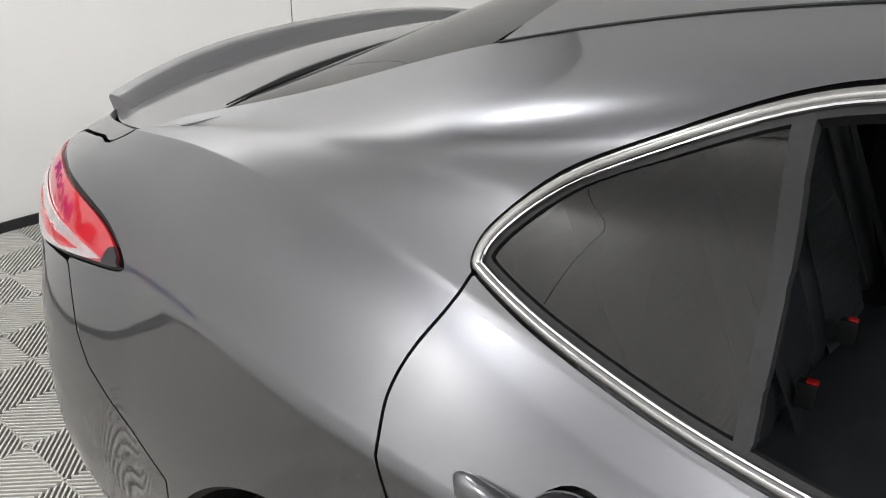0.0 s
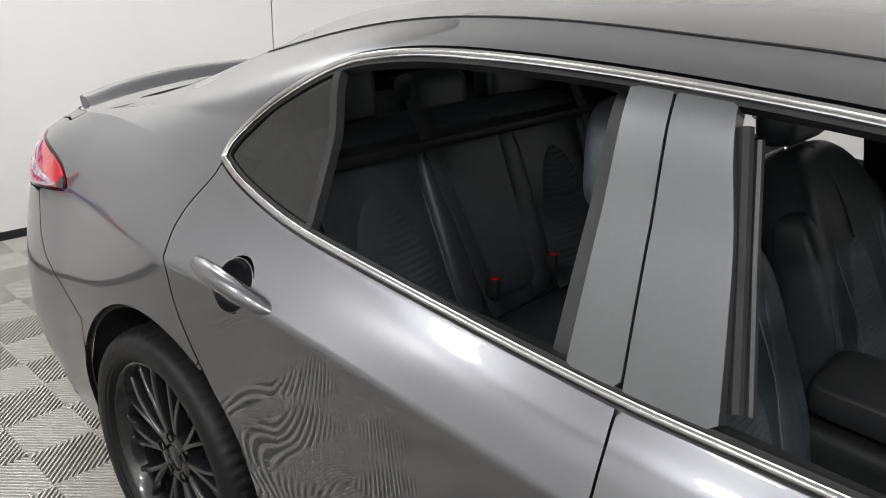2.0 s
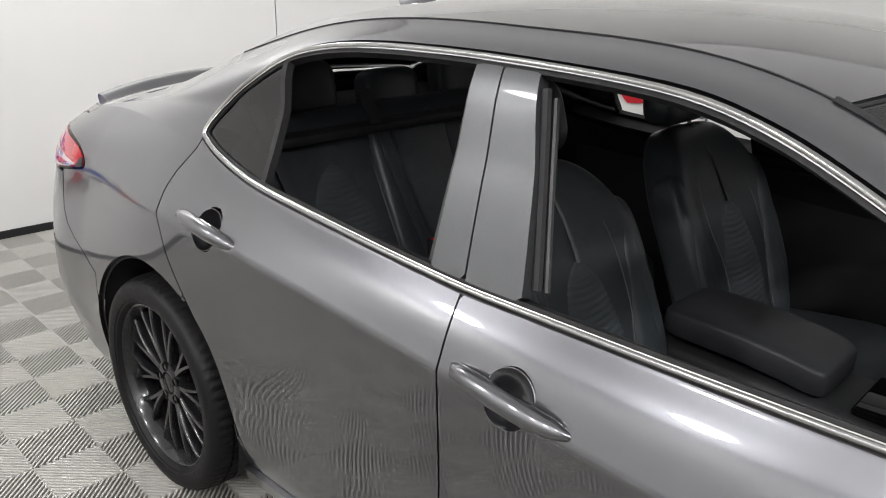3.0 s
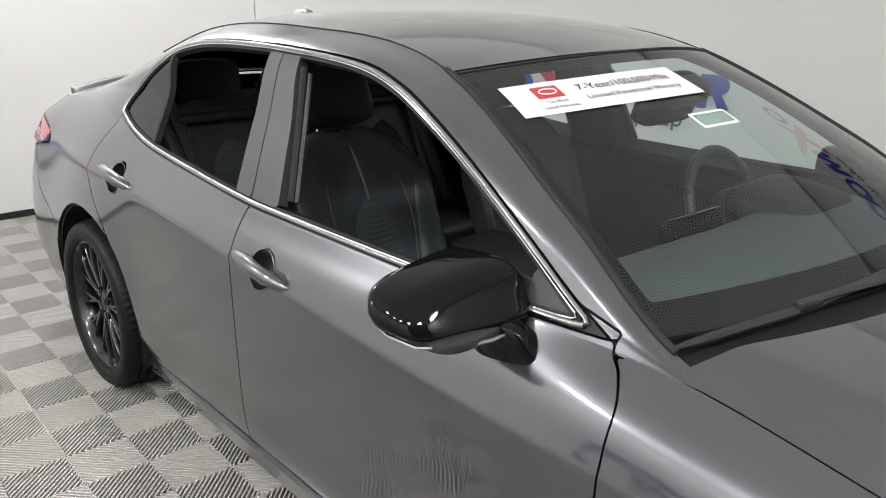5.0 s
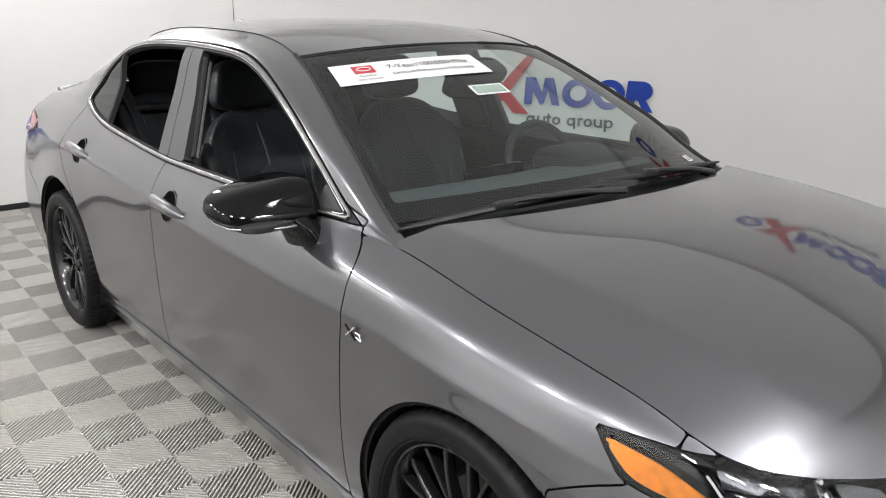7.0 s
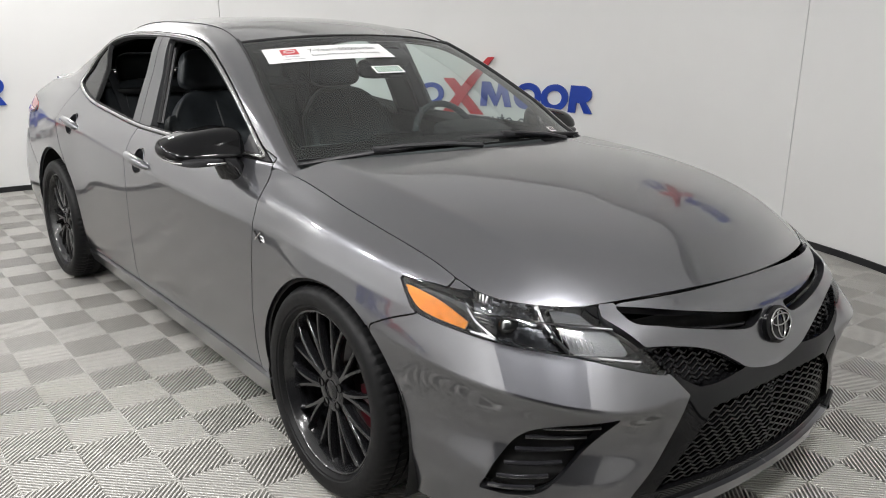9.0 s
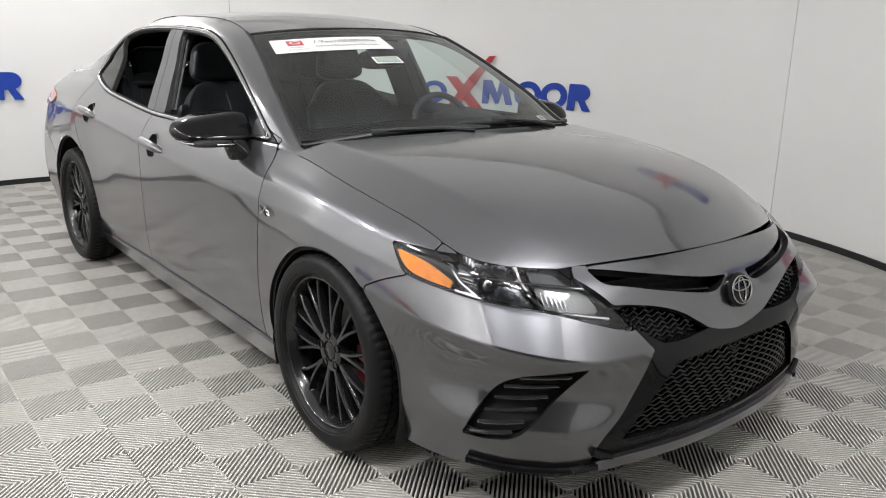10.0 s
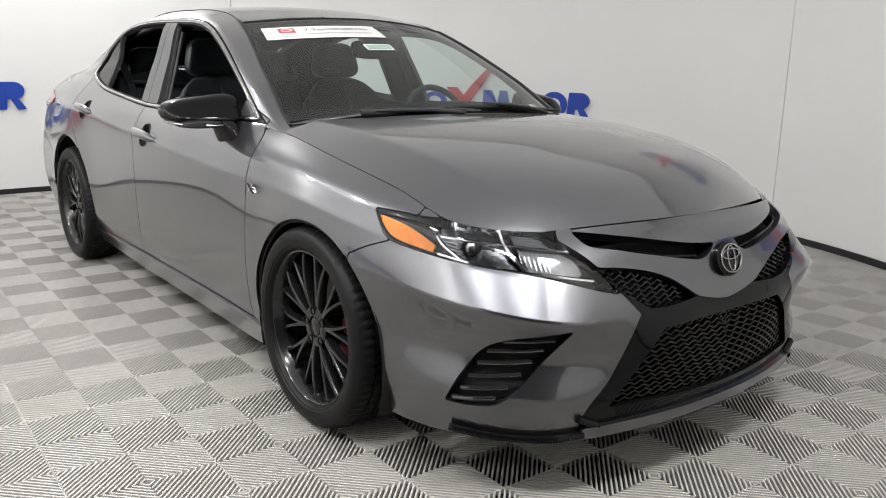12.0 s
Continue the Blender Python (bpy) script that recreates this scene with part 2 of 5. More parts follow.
def cut(P, N, d, depth=0.012, offset=0.0, thick=False):
    """The part of a grid surface where d < 0, cut sharply along d = 0, with its rim folded inwards by depth."""
    nv, nu = d.shape
    pts, nor, val = (P + offset * N).reshape(-1, 3), N.reshape(-1, 3), d.reshape(-1)
    i = np.arange(nv * nu).reshape(nv, nu)
    a, b, c, e = i[:-1, :-1].ravel(), i[:-1, 1:].ravel(), i[1:, 1:].ravel(), i[1:, :-1].ravel()
    tris = np.concatenate([np.stack([a, b, c], 1), np.stack([a, c, e], 1)])
    edge1, edge2 = pts[tris[:, 1]] - pts[tris[:, 0]], pts[tris[:, 2]] - pts[tris[:, 0]]
    tris = tris[np.linalg.norm(np.cross(edge1, edge2), axis=1) > 1e-9]
    neg = val[tris] < 0
    count = neg.sum(1)
    faces = [tuple(t) for t in tris[count == 3]]
    verts, norms = list(pts), list(nor)
    made = {}

    def crossing(p, q):
        key = (p, q) if p < q else (q, p)
        if key not in made:
            t = val[p] / (val[p] - val[q])
            verts.append(pts[p] + t * (pts[q] - pts[p]))
            n = nor[p] + t * (nor[q] - nor[p])
            norms.append(n / max(np.linalg.norm(n), 1e-9))
            made[key] = len(verts) - 1
        return made[key]

    for t in tris[(count == 1) | (count == 2)]:
        poly = []
        for k in range(3):
            p, q = int(t[k]), int(t[(k + 1) % 3])
            if val[p] < 0:
                poly.append(p)
            if (val[p] < 0) != (val[q] < 0):
                poly.append(crossing(p, q))
        if len(poly) >= 3:
            faces.append(tuple(poly))
    if not faces:
        return None
    used = np.unique(np.concatenate([np.array(f) for f in faces]))
    back = {int(u): k for k, u in enumerate(used)}
    verts = [verts[u] for u in used]
    norms = [norms[u] for u in used]
    faces = [tuple(back[int(k)] for k in f) for f in faces]
    if depth:
        seen = {}
        for f in faces:
            for k in range(len(f)):
                p, q = f[k], f[(k + 1) % len(f)]
                if (q, p) in seen:
                    del seen[(q, p)]
                else:
                    seen[(p, q)] = True
        twin = {}

        def deep(k):
            if k not in twin:
                verts.append(verts[k].copy())
                norms.append(np.zeros(3))
                verts.append(verts[k] - depth * norms[k])
                norms.append(np.zeros(3))
                twin[k] = len(verts) - 1
            return twin[k]

        for p, q in list(seen):
            dp, dq = deep(p), deep(q)
            faces.append((dq - 1, dp - 1, dp, dq))
    return verts, faces, norms


def mirrored(made):
    v, f, n = made
    flip = np.array([1, -1, 1.0])
    return [p * flip for p in v], [t[::-1] for t in f], [p * flip for p in n]


def joined(a, b):
    k = len(a[0])
    return a[0] + b[0], a[1] + [tuple(i + k for i in f) for f in b[1]], a[2] + b[2]


# ---- the booth ----
def booth_point(angle, r=BOOTH_R):
    return BOOTH_X + r * math.cos(radians(angle)), BOOTH_Y + r * math.sin(radians(angle))


def wall_strip(name, a0, a1, r, z0, z1, thick, material):
    """A curved wall panel between two angles, with thickness."""
    bm = bmesh.new()
    n = max(2, int(abs(a1 - a0) / 2))
    rows = []
    for k in range(n + 1):
        a = a0 + (a1 - a0) * k / n
        (xi, yi), (xo, yo) = booth_point(a, r), booth_point(a, r + thick)
        rows.append([bm.verts.new(p) for p in ((xi, yi, z0), (xi, yi, z1), (xo, yo, z1), (xo, yo, z0))])
    for p, q in zip(rows, rows[1:]):
        for j in range(4):
            bm.faces.new((p[j], q[j], q[(j + 1) % 4], p[(j + 1) % 4]))
    bm.faces.new(rows[0])
    bm.faces.new(rows[-1][::-1])
    bmesh.ops.recalc_face_normals(bm, faces=bm.faces)
    return part(name, bm, material)


WALL_A0, WALL_A1 = -9.0, 321.0
wall = tagged(new("wall_round"), "curved white panelled photo booth wall", "wall", kind="structure")
SEAMS = [-9, 77.4, 154.9, 232.4, 321]
for s0, s1 in zip(SEAMS, SEAMS[1:]):
    ob = wall_strip("panel", s0 + 0.04, s1 - 0.04, BOOTH_R, 0.0, BOOTH_H, 0.05, WHITE_WALL)
    ob.parent = wall
base = wall_strip("baseboard", WALL_A0, WALL_A1, BOOTH_R - 0.012, 0.0, 0.045, 0.01, BLACK_TRIM)
tagged(base, "thin black rubber strip along the wall foot", "baseboard", kind="structure")

# out of view; kept pale so that it bounces light down
bm = bmesh.new()
box(bm, (16, 16, 0.1), (0, 0, BOOTH_H + 0.05))
tagged(part("ceiling", bm, CEILING_GREY, smooth=False), "plain pale ceiling", "ceiling", kind="structure")
for name, sx, sy, px, py in (("wall_north", 16, 0.1, 0, 8.05), ("wall_south", 16, 0.1, 0, -8.05), ("wall_east", 0.1, 16, 8.05, 0), ("wall_west", 0.1, 16, -8.05, 0)):
    bm = bmesh.new()
    box(bm, (sx, sy, BOOTH_H), (px, py, BOOTH_H / 2))
    tagged(part(name, bm, HALL_GREY, smooth=False), "plain grey outer hall wall", "wall", kind="structure")

for lx, ly in LAMPS:
    lamp = thing("ceiling_light", "round white recessed ceiling light, lit", "ceiling light", lx, ly, BOOTH_H, "ceiling lights")
    bm = lathe([(0.19, 0.0), (0.225, -0.005), (0.225, -0.03), (0.19, -0.05), (0.185, -0.03)], 40)
    part("rim", bm, WHITE_WALL, lamp)
    bm = lathe([(0.0, -0.03), (0.186, -0.03)], 40)
    part("diffuser", bm, LAMP_GLOW, lamp, "glowing white diffuser")

# ---- the floor of ribbed tiles ----
FLOOR_TURN = -1.2
SQ = 0.2035
TILE = 2 * SQ
FLOOR_X0, FLOOR_Y0 = -0.355, -1.2


def tile_mesh():
    """One floor tile: four squares of slanting ribs, turned square by square, with a thin frame."""
    bm = bmesh.new()

    def bar(p, q, w, h0, h1):
        p, q = Vector(p), Vector(q)
        side = Vector((-(q - p).y, (q - p).x, 0)).normalized() * w / 2
        low, high = Vector((0, 0, h0)), Vector((0, 0, h1))
        v = [bm.verts.new(c) for c in (p - side + low, q - side + low, q + side + low, p + side + low, p - side * 0.85 + high, q - side * 0.85 + high, q + side * 0.85 + high, p + side * 0.85 + high)]
        for f in ((4, 5, 6, 7), (0, 1, 5, 4), (2, 3, 7, 6), (1, 2, 6, 5), (3, 0, 4, 7)):
            bm.faces.new([v[k] for k in f])

    pitch = SQ / 10.0
    for sx in (0, 1):
        for sy in (0, 1):
            ox, oy = sx * SQ, sy * SQ
            down = (sx + sy) % 2
            for k in range(1, 20):
                c = k * pitch
                x0, x1 = max(0, c - SQ), min(SQ, c)
                a, b = (x0, c - x0), (x1, c - x1)
                if down:
                    a, b = (SQ - a[0], a[1]), (SQ - b[0], b[1])
                if abs(x1 - x0) < 0.008:
                    continue
                bar((ox + a[0], oy + a[1], 0), (ox + b[0], oy + b[1], 0), 0.0067, -0.018, 0.0)
    for k in (0, 2):
        c = k * SQ + (0.0015 if k == 0 else -0.0015)
        bar((c, 0, 0), (c, TILE, 0), 0.0022, -0.012, -0.0005)
        bar((0, c, 0), (TILE, c, 0), 0.0022, -0.012, -0.0005)
    me = bpy.data.meshes.new("tile")
    bm.to_mesh(me)
    bm.free()
    me.materials.append(TILE_PLASTIC)
    return me


floor = tagged(new("floor"), "ribbed grey plastic garage floor tiles in a checker of slanting ribs", "floor", kind="structure")
# near-black underlay: its colour deepens the shade between the ribs
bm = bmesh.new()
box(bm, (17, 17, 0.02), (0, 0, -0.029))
part("underlay", bm, UNDER_TILE, floor, "near-black sheet below the tiles that deepens the shade in the gaps", smooth=False)
tile_me = tile_mesh()
floor_pose = pose(FLOOR_X0, FLOOR_Y0, 0, 0, 0, FLOOR_TURN)
near_tiles, far_tiles = [], []
for i in range(-12, 14):
    for j in range(-12, 14):
        p = floor_pose @ Vector(((i + 0.5) * TILE, (j + 0.5) * TILE, 0))
        r = math.hypot(p.x - BOOTH_X, p.y - BOOTH_Y)
        if r < BOOTH_R + 0.5:
            under_car = abs(p.x) < 2.2 and abs(p.y) < 0.62
            (far_tiles if under_car or p.x < -3.6 or p.y > 2.9 or p.y < -2.6 else near_tiles).append((i, j))
for i, j in near_tiles:
    t = new("tile", tile_me)
    t.parent = floor
    t.matrix_local = floor_pose @ pose(i * TILE, j * TILE, 0)
base_v = np.array([v.co[:] for v in tile_me.vertices])
base_f = [tuple(p.vertices) for p in tile_me.polygons]
rest_v, rest_f = [], []
for i, j in far_tiles:
    k = len(rest_v) * len(base_v)
    rest_v.append(base_v + (i * TILE, j * TILE, 0))
    rest_f += [tuple(a + k for a in f) for f in base_f]
rest = part_mesh("far_tiles", mesh_from("far_tiles", np.concatenate(rest_v), rest_f, TILE_PLASTIC, smooth=False), floor)
rest.matrix_local = floor_pose
tagged(rest, kind="stuff")

# ---- the car: one skin through named lines, cut into panels ----
car = thing("car", "dark grey metallic four-door sedan with black alloy wheels, side windows down", "car")

# stations run from the rear middle round the right side to the front middle
STATION = [0, 0.42, 0.67, 0.9, 1.2, 1.64, 2.1, 2.65, 3.25, 3.75, 4.1, 4.46, 4.8, 5.1, 5.4, 5.7, 6.03]
SILL = [(-2.44, 0, .28), (-2.43, -.42, .27), (-2.34, -.67, .26), (-2.16, -.81, .25), (-1.85, -.86, .24), (-1.41, -.84, .20), (-.95, -.815, .175), (-.4, -.81, .155), (.2, -.81, .15),
        (.7, -.82, .15), (1.05, -.835, .16), (1.41, -.84, .18), (1.75, -.845, .18), (2.02, -.79, .185), (2.23, -.60, .19), (2.31, -.33, .19), (2.335, 0, .19)]
LOW = [(-2.50, 0, .42), (-2.48, -.42, .41), (-2.40, -.69, .40), (-2.20, -.845, .39), (-1.85, -.885, .38), (-1.41, -.89, .33), (-.95, -.865, .29), (-.4, -.855, .275), (.2, -.855, .27),
       (.7, -.86, .27), (1.05, -.875, .28), (1.41, -.89, .30), (1.75, -.88, .30), (2.05, -.80, .30), (2.25, -.60, .29), (2.33, -.33, .29), (2.36, 0, .29)]
DOOR = [(-2.53, 0, .56), (-2.51, -.42, .56), (-2.43, -.70, .55), (-2.22, -.855, .54), (-1.85, -.895, .53), (-1.41, -.912, .50), (-.95, -.885, .47), (-.4, -.88, .46), (.2, -.88, .46),
        (.7, -.885, .46), (1.05, -.90, .46), (1.41, -.915, .47), (1.75, -.885, .46), (2.042, -.772, .43), (2.240, -.580, .42), (2.345, -.33, .42), (2.362, 0, .42)]
WAIST = [(-2.52, 0, .72), (-2.50, -.42, .72), (-2.42, -.70, .71), (-2.21, -.845, .70), (-1.85, -.885, .68), (-1.41, -.910, .67), (-.95, -.884, .64), (-.4, -.888, .62), (.2, -.888, .62),
         (.7, -.888, .61), (1.05, -.895, .62), (1.41, -.915, .63), (1.75, -.882, .60), (2.068, -.800, .560), (2.285, -.612, .530), (2.328, -.33, .53), (2.330, 0, .53)]
CREASE = [(-2.48, 0, .86), (-2.46, -.42, .86), (-2.39, -.69, .865), (-2.20, -.81, .88), (-1.85, -.840, .905), (-1.41, -.889, .90), (-.95, -.886, .88), (-.4, -.884, .84), (.2, -.889, .80),
          (.7, -.885, .775), (1.05, -.88, .77), (1.41, -.895, .75), (1.75, -.855, .705), (2.02, -.760, .655), (2.225, -.578, .622), (2.300, -.33, .62), (2.315, 0, .62)]
SHOULDER = [(-2.42, 0, .97), (-2.41, -.42, .97), (-2.35, -.67, .965), (-2.18, -.765, .98), (-1.85, -.788, .995), (-1.41, -.81, 1.0), (-.95, -.835, .945), (-.4, -.845, .91), (.2, -.85, .885),
            (.7, -.845, .87), (1.05, -.845, .855), (1.41, -.848, .83), (1.75, -.822, .775), (1.985, -.748, .722), (2.175, -.56, .685), (2.262, -.33, .70), (2.295, 0, .70)]
BELT = [(-2.30, 0, 1.06), (-2.29, -.42, 1.055), (-2.24, -.62, 1.045), (-2.10, -.685, 1.06), (-1.85, -.705, 1.083), (-1.41, -.75, 1.07), (-.95, -.79, 1.0), (-.4, -.80, .965), (.2, -.80, .95),
        (.7, -.79, .948), (1.02, -.757, .928), (1.41, -.778, .878), (1.75, -.770, .82), (1.95, -.730, .755), (2.105, -.555, .734), (2.21, -.33, .745), (2.24, 0, .75)]
PANE = BELT[:4] + [(-1.84, -.66, 1.103), (-1.41, -.70, 1.15), (-.95, -.705, 1.17), (-.4, -.715, 1.17), (.2, -.725, 1.13), (.7, -.75, 1.02), (1.01, -.752, .932)] + BELT[11:]
RAIL = BELT[:4] + [(-1.83, -.615, 1.115), (-1.41, -.632, 1.222), (-.95, -.635, 1.338), (-.4, -.617, 1.370), (.2, -.635, 1.318), (.7, -.705, 1.098), (1.005, -.735, .938)] + BELT[11:]
ROOF_EDGE = BELT[:4] + [(-1.83, -.565, 1.135), (-1.41, -.515, 1.283), (-.95, -.525, 1.388), (-.4, -.533, 1.412), (.2, -.545, 1.350), (.7, -.660, 1.113), (1.0, -.715, .942)] + BELT[11:]
LINES = np.array([SILL, LOW, DOOR, WAIST, CREASE, SHOULDER, BELT, PANE, RAIL, ROOF_EDGE])
LEVEL = [0, .13, .32, .49, .70, .80, .90, 1.1, 1.32, 1.42]
FINE_U = np.linspace(0, STATION[-1], 500)
FINE_V = np.concatenate([np.linspace(0, .9, 74)[:-1], np.linspace(.9, 1.42, 42)])
# the bumper keeps a sharp edge at the waist line, the doors do not
EDGE = np.clip((FINE_U - 4.75) / .25, 0, 1) * np.clip((5.62 - FINE_U) / .2, 0, 1)
ALONG = {kind: hermite(LEVEL, FINE_V, kind) for kind in ((4, 6), (3, 4, 6))}


def skin_through(lines, weights):
    soft, sharp = (np.einsum("ai,ijk,bj->abk", ALONG[k], lines, weights) for k in ALONG)
    return soft + (sharp - soft) * EDGE[None, :, None]


SKIN = skin_through(LINES, hermite(STATION, FINE_U))
# across the middle of the car the skin runs on level: mirror the end stations
MIRROR_ST = [-STATION[1]] + STATION + [2 * STATION[-1] - STATION[-2]]
MIRROR_LINES = np.concatenate([LINES[:, 1:2], LINES, LINES[:, -2:-1]], axis=1)
SKIN[..., ::2] = skin_through(MIRROR_LINES, hermite(MIRROR_ST, FINE_U))[..., ::2]
SKIN[:, 0, 1] = SKIN[:, -1, 1] = 0
NORM = grid_normals(SKIN)
for end in (0, -1):
    NORM[:, end, 1] = 0
    NORM[:, end] /= np.maximum(np.linalg.norm(NORM[:, end], axis=1, keepdims=True), 1e-9)
if NORM[40, 250, 1] > 0:
    NORM = -NORM
    FLIP = True
else:
    FLIP = False
FLAT = SKIN.reshape(-1, 3)
SHAPE = SKIN.shape[:2]
XZ = FLAT[:, [0, 2]]
WZ = np.stack([FLAT[:, 0] + FLAT[:, 1], FLAT[:, 2]], 1)      # unrolled round the front corner
QZ = np.stack([FLAT[:, 0] - FLAT[:, 1], FLAT[:, 2]], 1)      # unrolled round the rear corner
LEVELS = np.repeat(FINE_V, len(FINE_U))
X, Y, Z = FLAT.T
BELT_V = 0.9


def region(q, points, n=10):
    return inside(q, outline(points, n))


def hull(name, d, material, parent=car, label="", depth=0.012, offset=0.0, both=True):
    """Cuts a panel out of the car's skin on the right side and its twin on the left."""
    made = cut(SKIN, NORM, d.reshape(SHAPE), depth, offset)
    if made is None:
        return None
    v, f, n = made
    if FLIP:
        f = [t[::-1] for t in f]
    made = (v, f, n)
    obs = []
    for m in ((made, mirrored(made)) if both == True else (joined(made, mirrored(made)),) if both == "one" else (made,)):
        owner = parent[len(obs)] if isinstance(parent, list) else parent
        obs.append(part_mesh(name, mesh_from(name, m[0], m[1], material, m[2]), owner, label))
    return obs


# outlines on the side, as (x, z)
DLO = outline([(-1.295, 1.09), (-1.285, 1.13), (-1.22, 1.200), (-1.12, 1.261), (-1.02, 1.313), (-.93, 1.340), (-.79, 1.360), (-.6, 1.368), (-.33, 1.366), (-.004, 1.351), (.173, 1.315), (.326, 1.256),
               (.497, 1.173), (.675, 1.073), (.797, .998), (.885, .953), (.885, .953), (.87, .951), (.69, .953), (.28, .951), (-.12, .954), (-.28, .956), (-.47, .967), (-.62, .978), (-.79, .991), (-.95, 1.004),
               (-1.06, 1.019), (-1.19, 1.047), (-1.275, 1.075)], 5)
ARCH_F, ARCH_R = np.hypot(X - 1.43, Z - .305), np.hypot(X + 1.40, Z - .35)
arch = np.maximum(.388 - ARCH_F, .392 - ARCH_R)
d_dlo = inside(XZ, DLO)
d_front_door = region(XZ, [(-.30, 1.12), (-.30, 1.12), (.5, 1.08), (.5, 1.08), (.90, .965), (.90, .965), (.90, .938), (.928, .915), (.958, .874), (.964, .812), (.967, .736), (.970, .646), (.975, .45), (.962, .25), (.962, .25), (-.285, .25), (-.285, .25), (-.262, .45), (-.25, .62), (-.268, .88), (-.28, .957)], 6)
d_rear_door = region(XZ, [(-.30, 1.12), (-.30, 1.12), (-.28, .957), (-.268, .88), (-.25, .62), (-.262, .45), (-.285, .25), (-.285, .25), (-.94, .25), (-.94, .25), (-.99, .34), (-1.04, .50), (-1.104, .595), (-1.217, .734), (-1.267, .804), (-1.29, .856), (-1.318, .920), (-1.328, .955), (-1.322, .995), (-1.303, 1.04), (-1.289, 1.080), (-1.289, 1.080), (-1.1, 1.14), (-1.1, 1.14)], 6)
HANDLES = [(-1.08, .899, -.873), (-.10, .837, -.879)]
bowl = np.minimum(np.hypot(X - HANDLES[0][0], Z - HANDLES[0][1]), np.hypot(X - HANDLES[1][0], Z - HANDLES[1][1])) * -1 + .052
side_low = np.maximum(LEVELS - BELT_V * 1.2, -d_dlo)
HEADLIGHT = [(.886, .771), (.886, .771), (1.016, .768), (1.13, .762), (1.385, .76), (1.553, .760), (1.553, .760), (1.56, .728), (1.695, .681), (1.771, .643), (1.845, .590), (1.845, .590), (1.563, .636), (1.284, .658), (1.147, .671), (.965, .694), (.920, .727)]
d_headlight = region(WZ, HEADLIGHT)
TAIL = [(-1.075, .898), (-1.085, .918), (-1.18, .955), (-1.32, .977), (-1.45, .987), (-1.56, .988), (-1.75, .98), (-2.1, .975), (-2.1, .975), (-2.1, .87), (-1.75, .85), (-1.5, .850), (-1.38, .853), (-1.22, .873)]
d_tail = region(QZ, TAIL)
rear_bumper_zone = inside(XZ, outline([(-1.76, -1), (-1.76, -1), (-1.76, .60), (-1.76, .60), (-2.0, .70), (-2.08, .86), (-2.08, .86), (-4, .86), (-4, .86), (-4, -1), (-4, -1)], 3))
trunk_zone = inside(QZ, outline([(-1.30, 1.2), (-1.30, 1.2), (-1.36, 1.052), (-1.437, 1.036), (-1.58, 1.014), (-1.64, .99), (-1.64, .99), (-1.80, .985), (-1.80, .985), (-1.8, .87), (-1.8, .87), (-5, .87), (-5, .87), (-5, 2), (-5, 2), (-1.3, 2), (-1.3, 2)], 4))

GAP = 0.0022
front_bumper_zone = inside(XZ, outline([(1.62, -1), (1.62, -1), (1.665, .632), (1.665, .632), (1.73, .664), (1.80, .690), (1.80, .690), (1.86, .76), (1.86, .76), (1.86, 1.3), (1.86, 1.3), (4, 1.3), (4, 1.3), (4, -1), (4, -1)], 3))
fender_area = np.maximum.reduce([.85 - X, LEVELS - .9])
fender = np.maximum.reduce([GAP - d_front_door, .88 - X, arch, GAP - front_bumper_zone, GAP - d_headlight, LEVELS - .899, .25 - Z])
hull("front_fender", fender, PAINT)
front_doors = hull("front_door", np.maximum.reduce([d_front_door + GAP, GAP - d_dlo, bowl]), PAINT)
rear_doors = hull("rear_door", np.maximum.reduce([d_rear_door + GAP, GAP - d_dlo, arch, bowl]), PAINT)
side_frame = np.maximum.reduce([GAP - d_dlo, GAP - d_front_door, GAP - d_rear_door, GAP - trunk_zone, GAP - d_tail, GAP - rear_bumper_zone, arch, .252 - Z, -fender_area, X - 1.05])
hull("body_side_frame", side_frame, PAINT)
hull("rocker_panel", np.maximum.reduce([Z - .2475, arch, np.abs(X) - 1.2]), PAINT, depth=0.035, offset=0.016)
hull("rear_bumper", np.maximum.reduce([rear_bumper_zone + GAP, arch, GAP - d_tail, GAP - trunk_zone]), PAINT, both="one")
hull("trunk_lid_edge", np.maximum.reduce([trunk_zone + GAP, GAP - d_tail, LEVELS - .9]), PAINT, both="one")
SEAL = mat("matt_black_seal", (.004, .004, .0045), .6, 0, 0, .2, 150, .1)
hull("window_seal", np.maximum(d_dlo + .002, -.022 - d_dlo), SEAL, depth=0.02, offset=-0.001)


def side_at(x, z, off=0.0):
    """The point of the car's side at a place (x, z), moved out by off."""
    k = int(np.argmin((X - x) ** 2 + (Z - z) ** 2 + np.where((LEVELS > .6) & (Y < -.3), 0, 9.0)))
    a, b = divmod(k, SHAPE[1])
    a, b = min(max(a, 1), SHAPE[0] - 2), min(max(b, 1), SHAPE[1] - 2)
    p, du, dv = SKIN[a, b], (SKIN[a, b + 1] - SKIN[a, b - 1]) / 2, (SKIN[a + 1, b] - SKIN[a - 1, b]) / 2
    m = np.array([[du[0], dv[0]], [du[2], dv[2]]])
    if abs(np.linalg.det(m)) > 1e-10:
        u, v = np.clip(np.linalg.solve(m, [x - p[0], z - p[2]]), -1.2, 1.2)
        p = p + u * du + v * dv
    return p + off * NORM[a, b]


